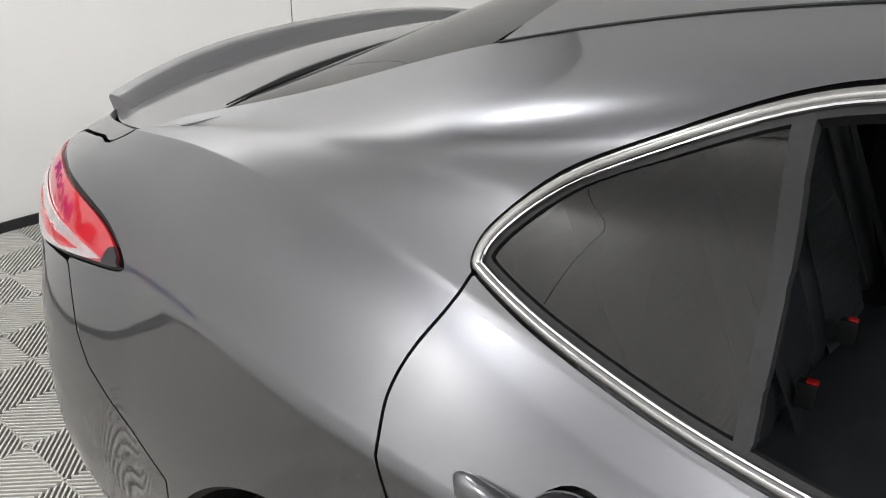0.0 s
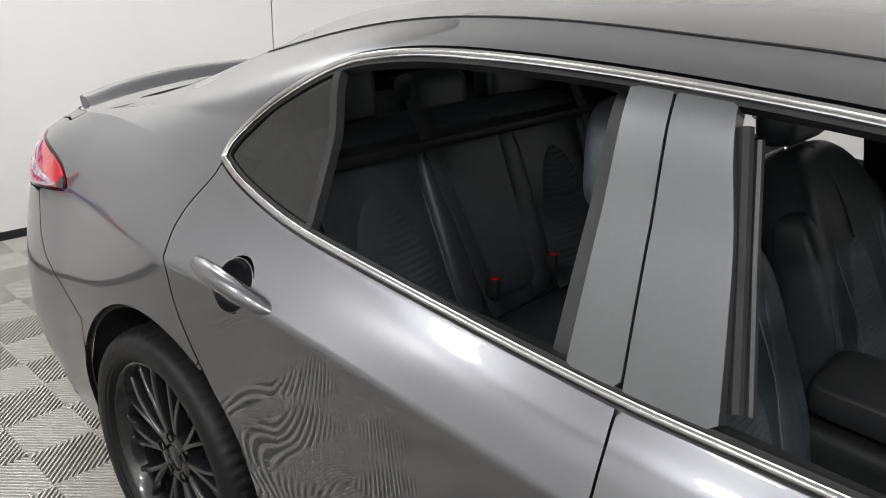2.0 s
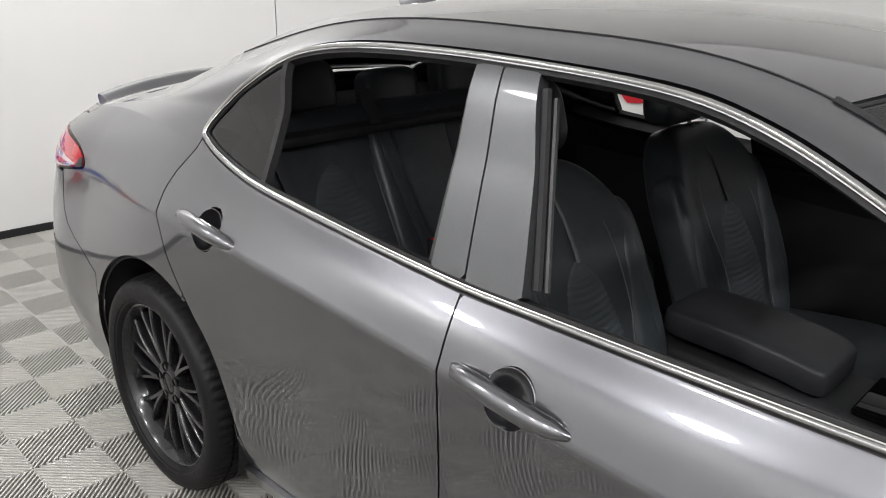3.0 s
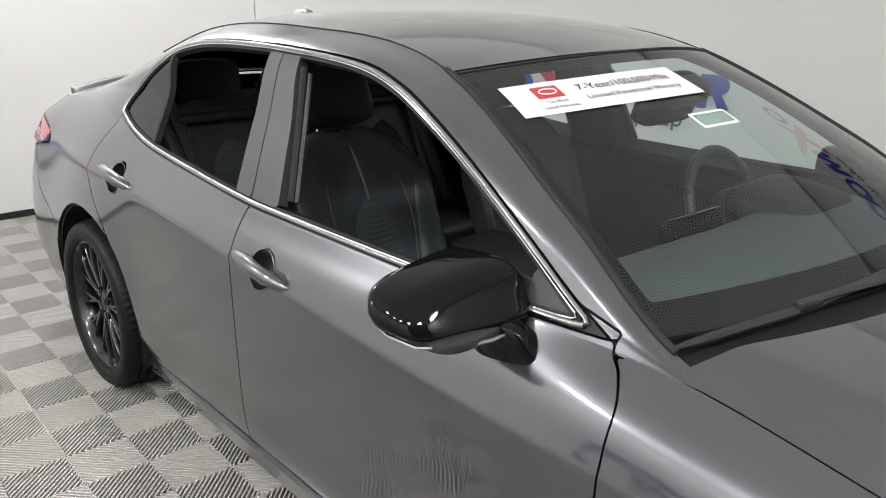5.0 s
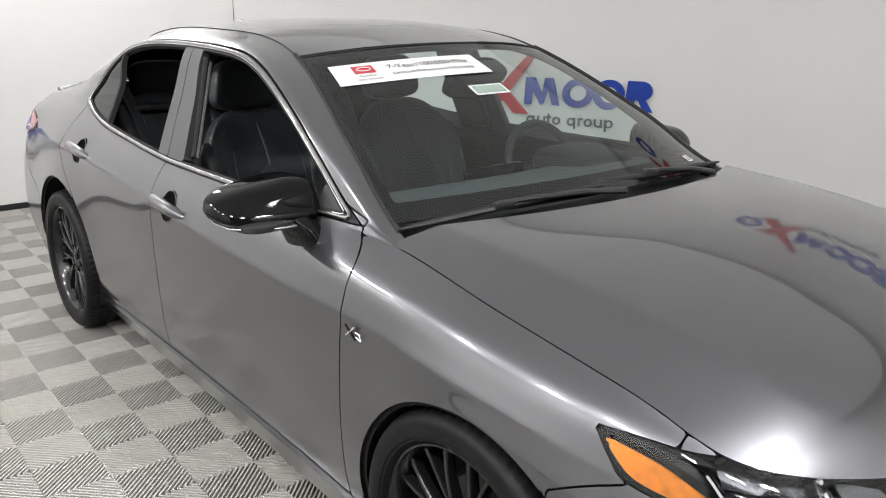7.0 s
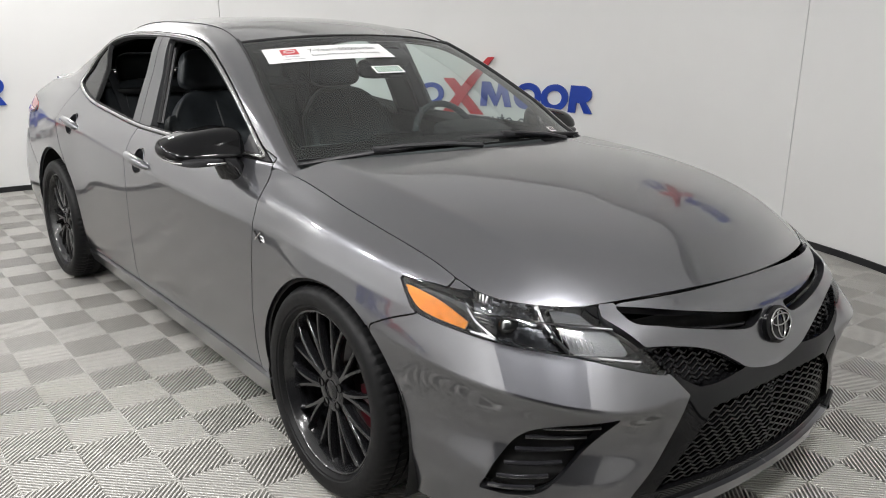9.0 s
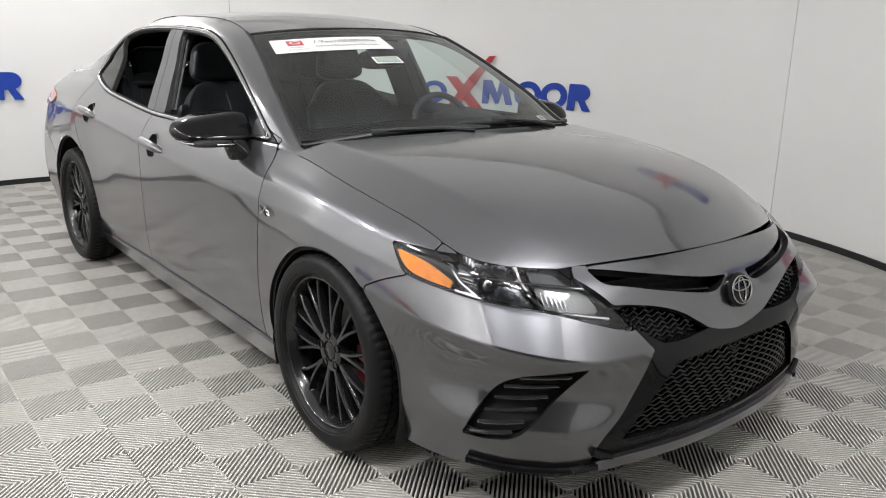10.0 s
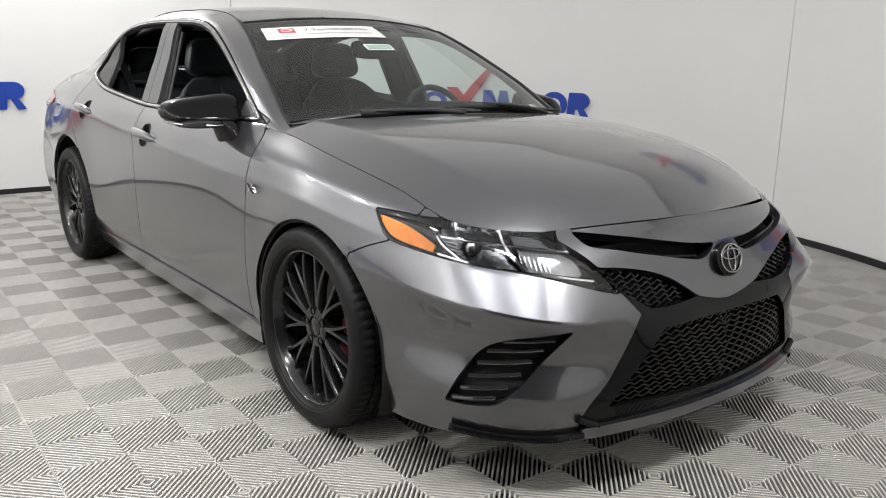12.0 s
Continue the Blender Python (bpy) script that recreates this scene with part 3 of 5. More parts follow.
def surround_line(inset, off):
    """The window outline drawn inwards by inset and laid on the car's side."""
    step = np.roll(DLO, -2, axis=0) - np.roll(DLO, 2, axis=0)
    normal = np.stack([step[:, 1], -step[:, 0]], 1)
    normal /= np.maximum(np.linalg.norm(normal, axis=1, keepdims=True), 1e-9)
    if inside(DLO[:1] + normal[:1] * .01, DLO)[0] > 0:
        normal = -normal
    flat = DLO + normal * inset
    flat = flat[inside(flat, DLO) < -.88 * inset]
    pts = np.array([side_at(x, z, off) for x, z in flat])
    for _ in range(3):
        pts = (np.roll(pts, 1, axis=0) + 2 * pts + np.roll(pts, -1, axis=0)) / 4
    return np.concatenate([pts, pts[:1]])


SURROUND, BEAD = surround_line(.0075, .001), surround_line(.0135, .002)
for sd in (-1, 1):
    moulding = part("chrome_window_surround", tube([(p[0], -sd * p[1], p[2]) for p in SURROUND], .0068, 10), CHROME, car, "satin chrome strip round the side windows")
    part("inner_bead", tube([(p[0], -sd * p[1], p[2]) for p in BEAD], .0022, 6), BRIGHT, moulding, "thin bright bead")
B_PILLAR = [(-.425, 1.5), (-.425, 1.5), (-.40, 1.30), (-.365, .9), (-.365, .9), (-.13, .9), (-.13, .9), (-.19, 1.15), (-.25, 1.35), (-.26, 1.5), (-.26, 1.5)]
d_b = region(XZ, B_PILLAR)
b_cut = X + .28 + (Z - .957) * .146
hull("rear_door_pillar", np.maximum.reduce([d_b, d_dlo + .0195, b_cut + GAP]), PILLAR_FILM, depth=0.03)
hull("front_door_pillar", np.maximum.reduce([d_b, d_dlo + .0195, GAP - b_cut]), PILLAR_FILM, depth=0.03)
d_div = region(XZ, [(-1.018, 1.35), (-1.018, 1.35), (-.998, 1.35), (-.998, 1.35), (-.945, .95), (-.945, .95), (-.962, .95), (-.962, .95)], 4)
hull("quarter_divider", np.maximum(d_div, d_dlo + .016), RUBBER, depth=0.02)
hull("quarter_window", np.maximum.reduce([d_dlo + .024, X + .985 - (1.15 - Z) * .14]), TINTED, depth=0.0, offset=-0.006)
hull("mirror_sail", np.maximum.reduce([d_dlo + .021, .70 - X]), BLACK_TRIM, depth=0.01)
# front end
d_vent = region(WZ, [(1.685, .505), (1.685, .505), (1.40, .455), (1.28, .37), (1.215, .288), (1.215, .288), (1.33, .285), (1.44, .305), (1.58, .41)])
d_inner = region(WZ, [(1.55, 1), (1.55, 1), (1.56, .728), (1.70, .67), (1.85, .595), (1.945, .528), (1.945, .528), (1.84, .36), (1.73, .235), (1.70, 0), (1.70, 0), (3, 0), (3, 0), (3, 1), (3, 1)])
hull("front_bumper_corner", np.maximum.reduce([front_bumper_zone + GAP, arch, GAP - d_headlight, GAP - d_vent, -d_inner, LEVELS - .899]), PAINT, depth=0.03)
SLOT = [(1.665, .727), (1.665, .727), (1.80, .720), (1.97, .706), (2.15, .686), (2.25, .680), (2.25, .680), (2.22, .652), (2.17, .646), (2.016, .668), (1.842, .690), (1.73, .700)]
d_slot = region(WZ, SLOT)
WING_LOW = [(1.50, 1), (1.50, 1), (1.62, .70), (1.72, .657), (1.84, .648), (1.95, .634), (2.047, .609), (2.126, .573), (2.19, .542), (2.289, .520), (2.38, .514), (2.5, .514), (2.5, .515), (2.5, 1), (2.5, 1)]
d_wing = region(WZ, WING_LOW)
hull("grille_wing", np.maximum.reduce([d_inner + .001, d_wing, GAP - d_slot, GAP - d_headlight, LEVELS - .899]), PAINT, both="one", depth=0.03, offset=0.012)
UPPER_MESH = [(1.78, .642), (1.78, .642), (1.903, .575), (1.985, .538), (1.985, .538), (2.069, .532), (2.185, .538), (2.185, .538), (2.12, .570), (2.04, .606), (1.95, .630), (1.84, .644)]
d_upper_mesh = region(WZ, UPPER_MESH)
LOWER_MESH = [(2.05, .478), (2.05, .478), (1.84, .27), (1.84, .27), (2.6, .255), (2.6, .255), (2.6, .478), (2.6, .478)]
d_lower_mesh = region(WZ, LOWER_MESH, 4)
hull("grille_surround", np.maximum.reduce([d_inner + .001, -d_wing, -d_upper_mesh, -d_lower_mesh, .225 - Z, GAP - d_headlight]), BLACK_GLOSS, both="one", depth=0.04)
hull("front_lip", np.maximum.reduce([Z - .225, 1.73 - X - Y, -np.ones_like(X)]), PAINT, both="one", depth=0.04, offset=0.015)
inner_front = np.maximum.reduce([1.55 - X - Y, .2 - Z, LEVELS - .88])
hull("grille_backing", inner_front, DARK, both="one", depth=0, offset=-0.06)
hull("vent_backing", d_vent - .01, DARK, depth=0, offset=-0.05)
hull("headlight_cover", d_headlight, LENS, depth=0.0, offset=0.0)
housings = hull("headlight_housing", d_headlight - .004, BLACK_GLOSS, depth=0, offset=-0.045)
tails = hull("tail_light", d_tail, BLACK_GLOSS, depth=0.01, offset=-.003, label="red and clear tail light in a dark frame")
hull("tail_lens", np.maximum(d_tail + .007, -np.ones_like(X)), RED_LENS, tails, "glossy red lens", depth=0.006, offset=.001)
liner = np.maximum.reduce([-d_dlo - .004, arch - .01, GAP - d_headlight - .01, -d_vent, bowl + .004, np.where(X + Y > 1.5, 1.0, -1.0), LEVELS - 1.40, np.where((X > .9) | (X < -1.95), LEVELS - .86, -1.0)])
hull("inner_shell", liner, DARK, depth=0, offset=-0.014)


def sheet(edge, middle, n, m, power=2.2, drop=None):
    """A crowned sheet between the car's two sides: an edge line on the right and a middle line."""
    E, C = curve(edge, n), curve(middle, n)
    s = np.linspace(-1, 1, m)
    k = (np.abs(s) ** power)[None] if drop is None else drop(np.linspace(0, 1, n)[:, None], s[None])
    P = C[:, None] + (E - C)[:, None] * k[..., None]
    P[..., 1] = -s[None, :] * np.abs(E[:, 1])[:, None] * -1
    P[..., 0] = C[:, None, 0] + (E - C)[:, None, 0] * (s**2)[None]
    N = grid_normals(P)
    if N[n // 2, m // 2, 2] < 0:
        N = -N
    return P, N


def panel_sheet(name, P, N, material, d=None, depth=0.012, parent=car, label="", offset=0.0):
    if d is None:
        d = -np.ones(P.shape[:2])
    v, f, n = cut(P, N, d, depth, offset)
    a, b, c = (np.asarray(v[k]) for k in f[len(f) // 3][:3])
    if np.dot(np.cross(b - a, c - a), n[f[len(f) // 3][0]]) < 0:
        f = [t[::-1] for t in f]
    return part_mesh(name, mesh_from(name, v, f, material, n), parent, label)


def hood_drop(t, s):
    """How far the hood has fallen from its middle line towards its edge: a flat middle, a crease, a steep shoulder."""
    a, c = np.abs(s), .86 - .10 * t
    h = lambda d: (d + np.sqrt(d * d + .018 ** 2)) / 2
    creased = .42 * a ** 2 + .58 * h(a - c) / h(1 - c)
    fade = np.clip((t - .5) / .45, 0, 1)
    fade = fade * fade * (3 - 2 * fade)
    return creased * (1 - fade) + a ** 3 * fade


ROW_BELT = int(np.argmin(np.abs(FINE_V - BELT_V)))


def skin_line(row, u0, u1, n, inset=0.0):
    k = [int(round(a)) for a in np.linspace(u0 / STATION[-1] * (len(FINE_U) - 1), u1 / STATION[-1] * (len(FINE_U) - 1), n)]
    return SKIN[row, k] + np.array([0, inset, 0])


HOOD_EDGE = skin_line(ROW_BELT, 4.085, 5.40, 16, .003)
HOOD_MID = [(1.225, 0, .990), (1.5, 0, .972), (1.8, 0, .925), (2.05, 0, .855), (2.235, 0, .755)]
panel_sheet("hood", *sheet(HOOD_EDGE, HOOD_MID, 110, 240, 3.0, hood_drop), PAINT)
ROOF_SIDE = skin_line(-1, 1.62, 3.29, 16, .002)
ROOF_MID = [(-1.36, 0, 1.385), (-1.05, 0, 1.428), (-.7, 0, 1.443), (-.4, 0, 1.45), (0, 0, 1.432), (.36, 0, 1.375)]
panel_sheet("roof", *sheet(ROOF_SIDE, ROOF_MID, 90, 90, 2.4), PAINT)
WS_SIDE = skin_line(-1, 3.30, 4.05, 12, .003)
WS_MID = [(.368, 0, 1.372), (.62, 0, 1.268), (.9, 0, 1.13), (1.15, 0, .996)]
WS_P, WS_N = sheet(WS_SIDE, WS_MID, 90, 120, 2.0)
windscreen = panel_sheet("windscreen", WS_P, WS_N, WINDSCREEN, depth=0)
windscreen.visible_shadow = False
ws_s = np.abs(np.linspace(-1, 1, 120))[None] + 0 * WS_P[..., 0]
ws_t = np.linspace(0, 1, 90)[:, None] + 0 * WS_P[..., 0]
FRIT = mat("black_ceramic_frit", (.006, .006, .0065), .6, 0, 0, .1, 200, 0, 0, 1.2)
panel_sheet("windscreen_frit", WS_P, WS_N, FRIT, np.minimum.reduce([.955 - ws_s, ws_t - .045, .90 - ws_t]), 0, car, "black ceramic border of the windscreen", -.009)
RG_SIDE = skin_line(-1, 1.61, 1.10, 12, .003)
RG_MID = [(-1.365, 0, 1.382), (-1.65, 0, 1.285), (-2.0, 0, 1.125)]
RG_P, RG_N = sheet(RG_SIDE, RG_MID, 60, 80, 2.0)
panel_sheet("rear_window", RG_P, RG_N, TINTED, depth=0)
DECK_SIDE = [(-1.90, -.62, 1.104), (-1.99, -.685, 1.076), (-2.10, -.682, 1.061), (-2.24, -.617, 1.046)]
DECK_MID = [(-1.985, 0, 1.112), (-2.06, 0, 1.118), (-2.15, 0, 1.115), (-2.30, 0, 1.085)]
panel_sheet("trunk_lid", *sheet(DECK_SIDE, DECK_MID, 40, 80, 2.4), PAINT)


# ---- wheels ----
RIM = 1.085


def tyre_mesh():
    profile = [(.231, .088), (.236, .100), (.246, .109), (.252, .1105), (.256, .114), (.275, .1175), (.296, .1165), (.308, .112), (.318, .104), (.326, .093), (.331, .078), (.3335, .064), (.3345, .060), (.3275, .0595), (.3275, .052),
               (.335, .0515), (.3352, .024), (.328, .0235), (.328, .0165), (.3354, .016), (.3354, -.016), (.328, -.0165), (.328, -.0235), (.3352, -.024), (.335, -.0515), (.3275, -.052), (.3275, -.0595), (.3335, -.064),
               (.326, -.093), (.308, -.112), (.275, -.1175), (.246, -.109), (.231, -.088)]
    profile = [(.335 - (.335 - r) * .80, h) for r, h in profile]
    n = 216
    verts, faces = [], []
    m = len(profile)
    for i in range(n):
        a = 2 * math.pi * i / n
        for k, (r, h) in enumerate(profile):
            groove = .0042 if i % 3 == 0 and abs(h) > .045 and r > .322 else (.0035 if i % 3 == 1 and .02 < abs(h) < .053 and r > .332 else 0)
            twist = .012 * (1 if h > 0 else -1) if r > .325 else 0
            verts.append(((r - groove) * math.cos(a + twist), (r - groove) * math.sin(a + twist), h))
    for i in range(n):
        for k in range(m - 1):
            faces.append((i * m + k, ((i + 1) % n) * m + k, ((i + 1) % n) * m + k + 1, i * m + k + 1))
    me = mesh_from("tyre", verts, faces, TYRE)
    me.set_sharp_from_angle(angle=radians(30))
    return me


def spoke_mesh(sign):
    """One thin curved spoke from the hub to the rim, leaning to one side."""
    bm = bmesh.new()
    rings = []
    for t in np.linspace(0, 1, 11):
        r = .042 + t * .203
        a = sign * radians(1.3 + 7.9 * max(0, (t - .22) / .78) ** .9)
        w = .0082 * (1 - .30 * t) + (.004 * max(0, t - .85) / .15)
        top = .070 + .012 * math.sin(t * 2.2) - .006 * t
        low = top - .034 + .012 * t
        c, s = math.cos(a), math.sin(a)
        pt = lambda side, h: (r * c - side * s, r * s + side * c, h)
        rings.append([bm.verts.new(pt(*q)) for q in ((-w, low), (-w, top - .004), (-w * .6, top), (w * .6, top), (w, top - .004), (w, low))])
    for p, q in zip(rings, rings[1:]):
        for k in range(6):
            bm.faces.new((p[k], p[(k + 1) % 6], q[(k + 1) % 6], q[k]))
    bmesh.ops.recalc_face_normals(bm, faces=bm.faces)
    me = bpy.data.meshes.new("spoke")
    bm.to_mesh(me)
    bm.free()
    me.materials.append(WHEEL_BLACK)
    me.polygons.foreach_set("use_smooth", [True] * len(me.polygons))
    me.set_sharp_from_angle(angle=radians(40))
    return me


TYRE_ME, SPOKES = tyre_mesh(), (spoke_mesh(1), spoke_mesh(-1))


def wheel(x, side):
    turn = 90 if side < 0 else -90
    rim = part("wheel", lathe([(0.2506, 0.09), (0.2533, 0.094), (0.2533, 0.098), (0.2485, 0.099), (0.2441, 0.094), (0.2398, 0.08), (0.2322, 0.066), (0.2289, 0.03), (0.2224, -0.03), (0.23, -0.08), (0.2512, -0.092)], 96), WHEEL_BLACK, car, "gloss black alloy wheel with thin paired spokes")
    rim.matrix_local = pose(x, side * .790, .335, turn, 0, 0) @ pose(0, 0, 0, 0, 0, 8)
    part_mesh("tyre", TYRE_ME, rim, "black tyre with worn tread")
    for k in range(10):
        for me in SPOKES:
            part_mesh("spoke", me, rim).matrix_local = pose(0, 0, 0, 0, 0, 36 * k)
    part("hub", lathe([(.0, .074), (.026, .074), (.029, .072), (.030, .068), (.034, .068), (.036, .074), (.052, .076), (.066, .072), (.070, .060), (.070, .03)], 48), WHEEL_BLACK, rim)
    for k in range(5):
        a = radians(72 * k + 18)
        part("lug_nut", lathe([(.0, .066), (.006, .066), (.0095, .062), (.0098, .06), (.0135, .0605), (.0145, .0775), (.0125, .0778), (.0112, .062)], 16), BLACK_GLOSS, rim).matrix_local = pose(.0535 * math.cos(a), .0535 * math.sin(a), 0)
    part("brake_disc", lathe([(.075, .0), (.150, .0), (.152, -.003), (.152, -.020), (.075, -.022)], 64), DISC_STEEL, rim)
    bm = lathe([(.105, .030), (.150, .034), (.168, .030), (.172, .0), (.172, -.05), (.10, -.05)], 10, 52)
    bmesh.ops.holes_fill(bm, edges=bm.edges)
    part("caliper", bm, RED_PAINT, rim, "red brake caliper").matrix_local = pose(0, 0, 0, 0, 0, (-26 if side < 0 else 154) - 10)
    part("back_plate", lathe([(0, -.075), (.235, -.075)], 32), DARK, rim)
    grow = .010 if x > 0 else .014
    bm = lathe([(.384 + grow, .018), (.388 + grow, .0), (.40 + grow, -.20), (.20, -.24), (0, -.24)], 48, 220)
    liner_ob = part("wheel_well", bm, DARK, car)
    liner_ob.matrix_local = pose(1.43 if x > 0 else -1.40, side * .860, .305 if x > 0 else .35, turn, 0, 0) @ pose(0, 0, 0, 0, 0, -20 if side < 0 else 160)


for wx in (1.412, -1.412):
    for sd in (-1, 1):
        wheel(wx, sd)

bm = bmesh.new()
box(bm, (4.2, 1.30, .05), (-.05, 0, .21), bevel=.02)
part("underbody", bm, DARK, car)


# ---- things on the body ----
def superpad(sx, sy, sz, e1=.5, e2=.5, n=28, m=20, shape=None):
    """A rounded cushion shape, boxier as the exponents fall; shape bends its points."""
    bm = bmesh.new()
    pw = lambda c, e: math.copysign(abs(c) ** e, c)
    rows = []
    for i in range(m + 1):
        v = -math.pi / 2 + math.pi * i / m
        row = []
        for j in range(n):
            u = 2 * math.pi * j / n
            p = Vector((sx / 2 * pw(math.cos(v), e1) * pw(math.cos(u), e2), sy / 2 * pw(math.cos(v), e1) * pw(math.sin(u), e2), sz / 2 * pw(math.sin(v), e1)))
            row.append(bm.verts.new(shape(p) if shape else p))
        rows.append(row)
    for a, b in zip(rows, rows[1:]):
        for j in range(n):
            bm.faces.new((a[j], a[(j + 1) % n], b[(j + 1) % n], b[j]))
    bmesh.ops.remove_doubles(bm, verts=bm.verts, dist=1e-5)
    bmesh.ops.recalc_face_normals(bm, faces=bm.faces)
    return bm


def side_mirror(side):
    def cap(p):
        t = min(1, max(0, (p.y + .135) / .27))       # 0 outside, 1 inside
        up = .50 + .52 * t ** .9
        z = p.z * up if p.z > 0 else p.z * (.50 + .06 * t)
        x = p.x * (.55 + .45 * t ** .6) - .035 * (1 - t)
        return Vector((x - p.z * .34 + .02 * t, p.y + .30 * max(0, p.z) * (1 - t), z))
    ob = part("side_mirror", superpad(.185, .275, .155, .52, .46, 52, 40, cap), BLACK_GLOSS, car, "gloss black side mirror cap")
    ob.matrix_local = pose(.632, side * .905, .982, 0, 0, side * -8) @ Matrix.Diagonal((1, -side, 1, 1))
    part("trim_strip", tube([(-.075, -.108, -.030), (-.03, -.124, -.034), (.03, -.118, -.040), (.075, -.07, -.044), (.10, .0, -.046), (.105, .04, -.046)], .0042, 8), CHROME, ob, "thin satin strip under the cap")
    part("lower_housing", superpad(.14, .225, .034, .6, .6, 28, 12), BLACK_TRIM, ob).matrix_local = pose(.025, .01, -.042)

    def foot(p):
        t = (p.z + .075) / .15
        return Vector((p.x * (1.25 - .35 * t) + .050 * max(0, 1 - t) ** 1.4, p.y * (1.0 - .15 * t) + .060 * (1 - t), p.z))
    part("foot", superpad(.150, .085, .165, .55, .55, 30, 20, foot), BLACK_GLOSS, ob, "gloss black mirror foot on the door").matrix_local = pose(.070, .060, -.108)
    part("mirror_glass", superpad(.004, .19, .10, .5, .4, 24, 8), BRIGHT, ob).matrix_local = pose(-.085, .02, .004)
    return ob


for sd in (-1, 1):
    side_mirror(sd)


def door_handle(x, y, z, slope, side, parent):
    pts = [(-.130, -.001, .004), (-.11, -.014, .003), (-.07, -.023, .002), (0, -.027, 0), (.06, -.025, -.002), (.105, -.014, -.004), (.130, -.001, -.006)]
    bm = tube([(a, side * -b, c) for a, b, c in pts], [.008, .0165, .0205, .0215, .021, .017, .007], 16, 1.0)
    grip = part("door_handle", bm, PAINT, parent, "body-coloured door handle")
    low, high = side_at(x, z - .045), side_at(x, z + .045)
    lean = math.degrees(math.atan2(high[1] - low[1], high[2] - low[2]))
    grip.matrix_local = pose(x, side * (abs(low[1] + high[1]) / 2 + .003), z, side * lean, slope, 0)
    bm = lathe([(.0525, .002), (.049, -.004), (.040, -.012), (.024, -.019), (0, -.021)], 40)
    part("handle_bowl", bm, PAINT, grip).matrix_local = pose(0, side * .002, 0, 90 if side < 0 else -90, 0, 0)
    bm = tube([(math.cos(a) * .053, side * .001, math.sin(a) * .053) for a in np.linspace(0, 2 * math.pi, 33)], .0018, 6)
    part("bowl_edge", bm, PAINT, grip)
    return grip


for (hx, hz, hy), doors in zip(HANDLES, (rear_doors, front_doors)):
    for sd, door in ((-1, doors[0]), (1, doors[1])):
        door_handle(hx, hy, hz, 4.0, sd, door)

# rear lip on the trunk lid
bm = bmesh.new()
rings = []
for t in np.linspace(-1, 1, 61):
    y = t * .62
    x = -2.335 + .09 * abs(t) ** 2.6
    h = 1.118 - .048 * abs(t) ** 2.4
    low = 1.075 - .03 * abs(t) ** 2
    end = max(0, (abs(t) - .90) / .10)
    rings.append([bm.verts.new(p) for p in ((x + .105, y, low - .006), (x + .075, y, low + .010), (x + .050, y, h - .006), (x + .034, y, h + .003), (x + .010, y, h + .004), (x - .004, y, h + .004), (x - .010, y, h - .004), (x + .004, y, h - .030), (x + .02, y, low - .02))])
for p, q in zip(rings, rings[1:]):
    for k in range(8):
        bm.faces.new((p[k], p[k + 1], q[k + 1], q[k]))
bm.faces.new(rings[0])
bm.faces.new(rings[-1])
bmesh.ops.recalc_face_normals(bm, faces=bm.faces)
part("rear_spoiler", bm, PAINT, car, "low body-coloured lip spoiler")

# dark gap below the rear glass
base_row = RG_P[0] if RG_P[0, 60, 2] < RG_P[-1, 60, 2] else RG_P[-1]
part("rear_glass_gap", tube([(p[0], p[1], p[2] + .003) for p in base_row[1:-1:3]], [.007 * min(1, .15 + k / 5, .15 + (len(base_row[1:-1:3]) - 1 - k) / 5) for k in range(len(base_row[1:-1:3]))], 6), RUBBER, car)

# shark fin aerial
bm = superpad(.145, .05, .06, .8, .8, 24, 14, lambda p: Vector((p.x - .045 * max(0, p.z + .01) / .04, p.y * (1 - max(0, p.z) / .05), p.z)))
part("aerial_fin", bm, PAINT, car).matrix_local = pose(-1.23, 0, 1.412, 0, -9, 0)

# roof ditch strips, between roof and side
for sd in (-1, 1):
    pts = [(p[0], sd * abs(p[1]), p[2] + .001) for p in skin_line(-1, 1.62, 3.28, 30)]
    part("roof_moulding", tube(pts, .0018, 6), RUBBER, car)
    pts = [(p[0], sd * (abs(p[1]) - .002), p[2] + .001) for p in skin_line(-1, 3.28, 4.08, 30)]
    part("windscreen_moulding", tube(pts, .007, 6), RUBBER, car)
top = [tuple(WS_P[0, k]) for k in range(0, 120, 7)] + [tuple(WS_P[0, -1])]
part("windscreen_top_seal", tube(top, .004, 6), RUBBER, car)

# cowl and wipers
COWL_SIDE, COWL_MID = [(.95, -.66, .945), (1.0, -.70, .930), (1.08, -.70, .918)], [(1.10, 0, .995), (1.19, 0, .975), (1.30, 0, .965)]
CP, CN = sheet(COWL_SIDE, COWL_MID, 14, 80, 2.0)
panel_sheet("cowl_cover", CP, CN, BLACK_TRIM, None, .01, car, "black plastic cowl below the windscreen", -.026)


def ws_point(t, s, off):
    i, j = t * 89, (s + 1) / 2 * 119
    a, b = int(min(88, max(0, i))), int(min(118, max(0, j)))
    fi, fj = i - a, j - b
    P = (WS_P[a, b] * (1 - fi) * (1 - fj) + WS_P[a + 1, b] * fi * (1 - fj) + WS_P[a, b + 1] * (1 - fi) * fj + WS_P[a + 1, b + 1] * fi * fj)
    return P + off * WS_N[a, b]


S_SIGN = -1 if WS_P[50, 0, 1] < 0 else 1      # s = S_SIGN is the car's right side

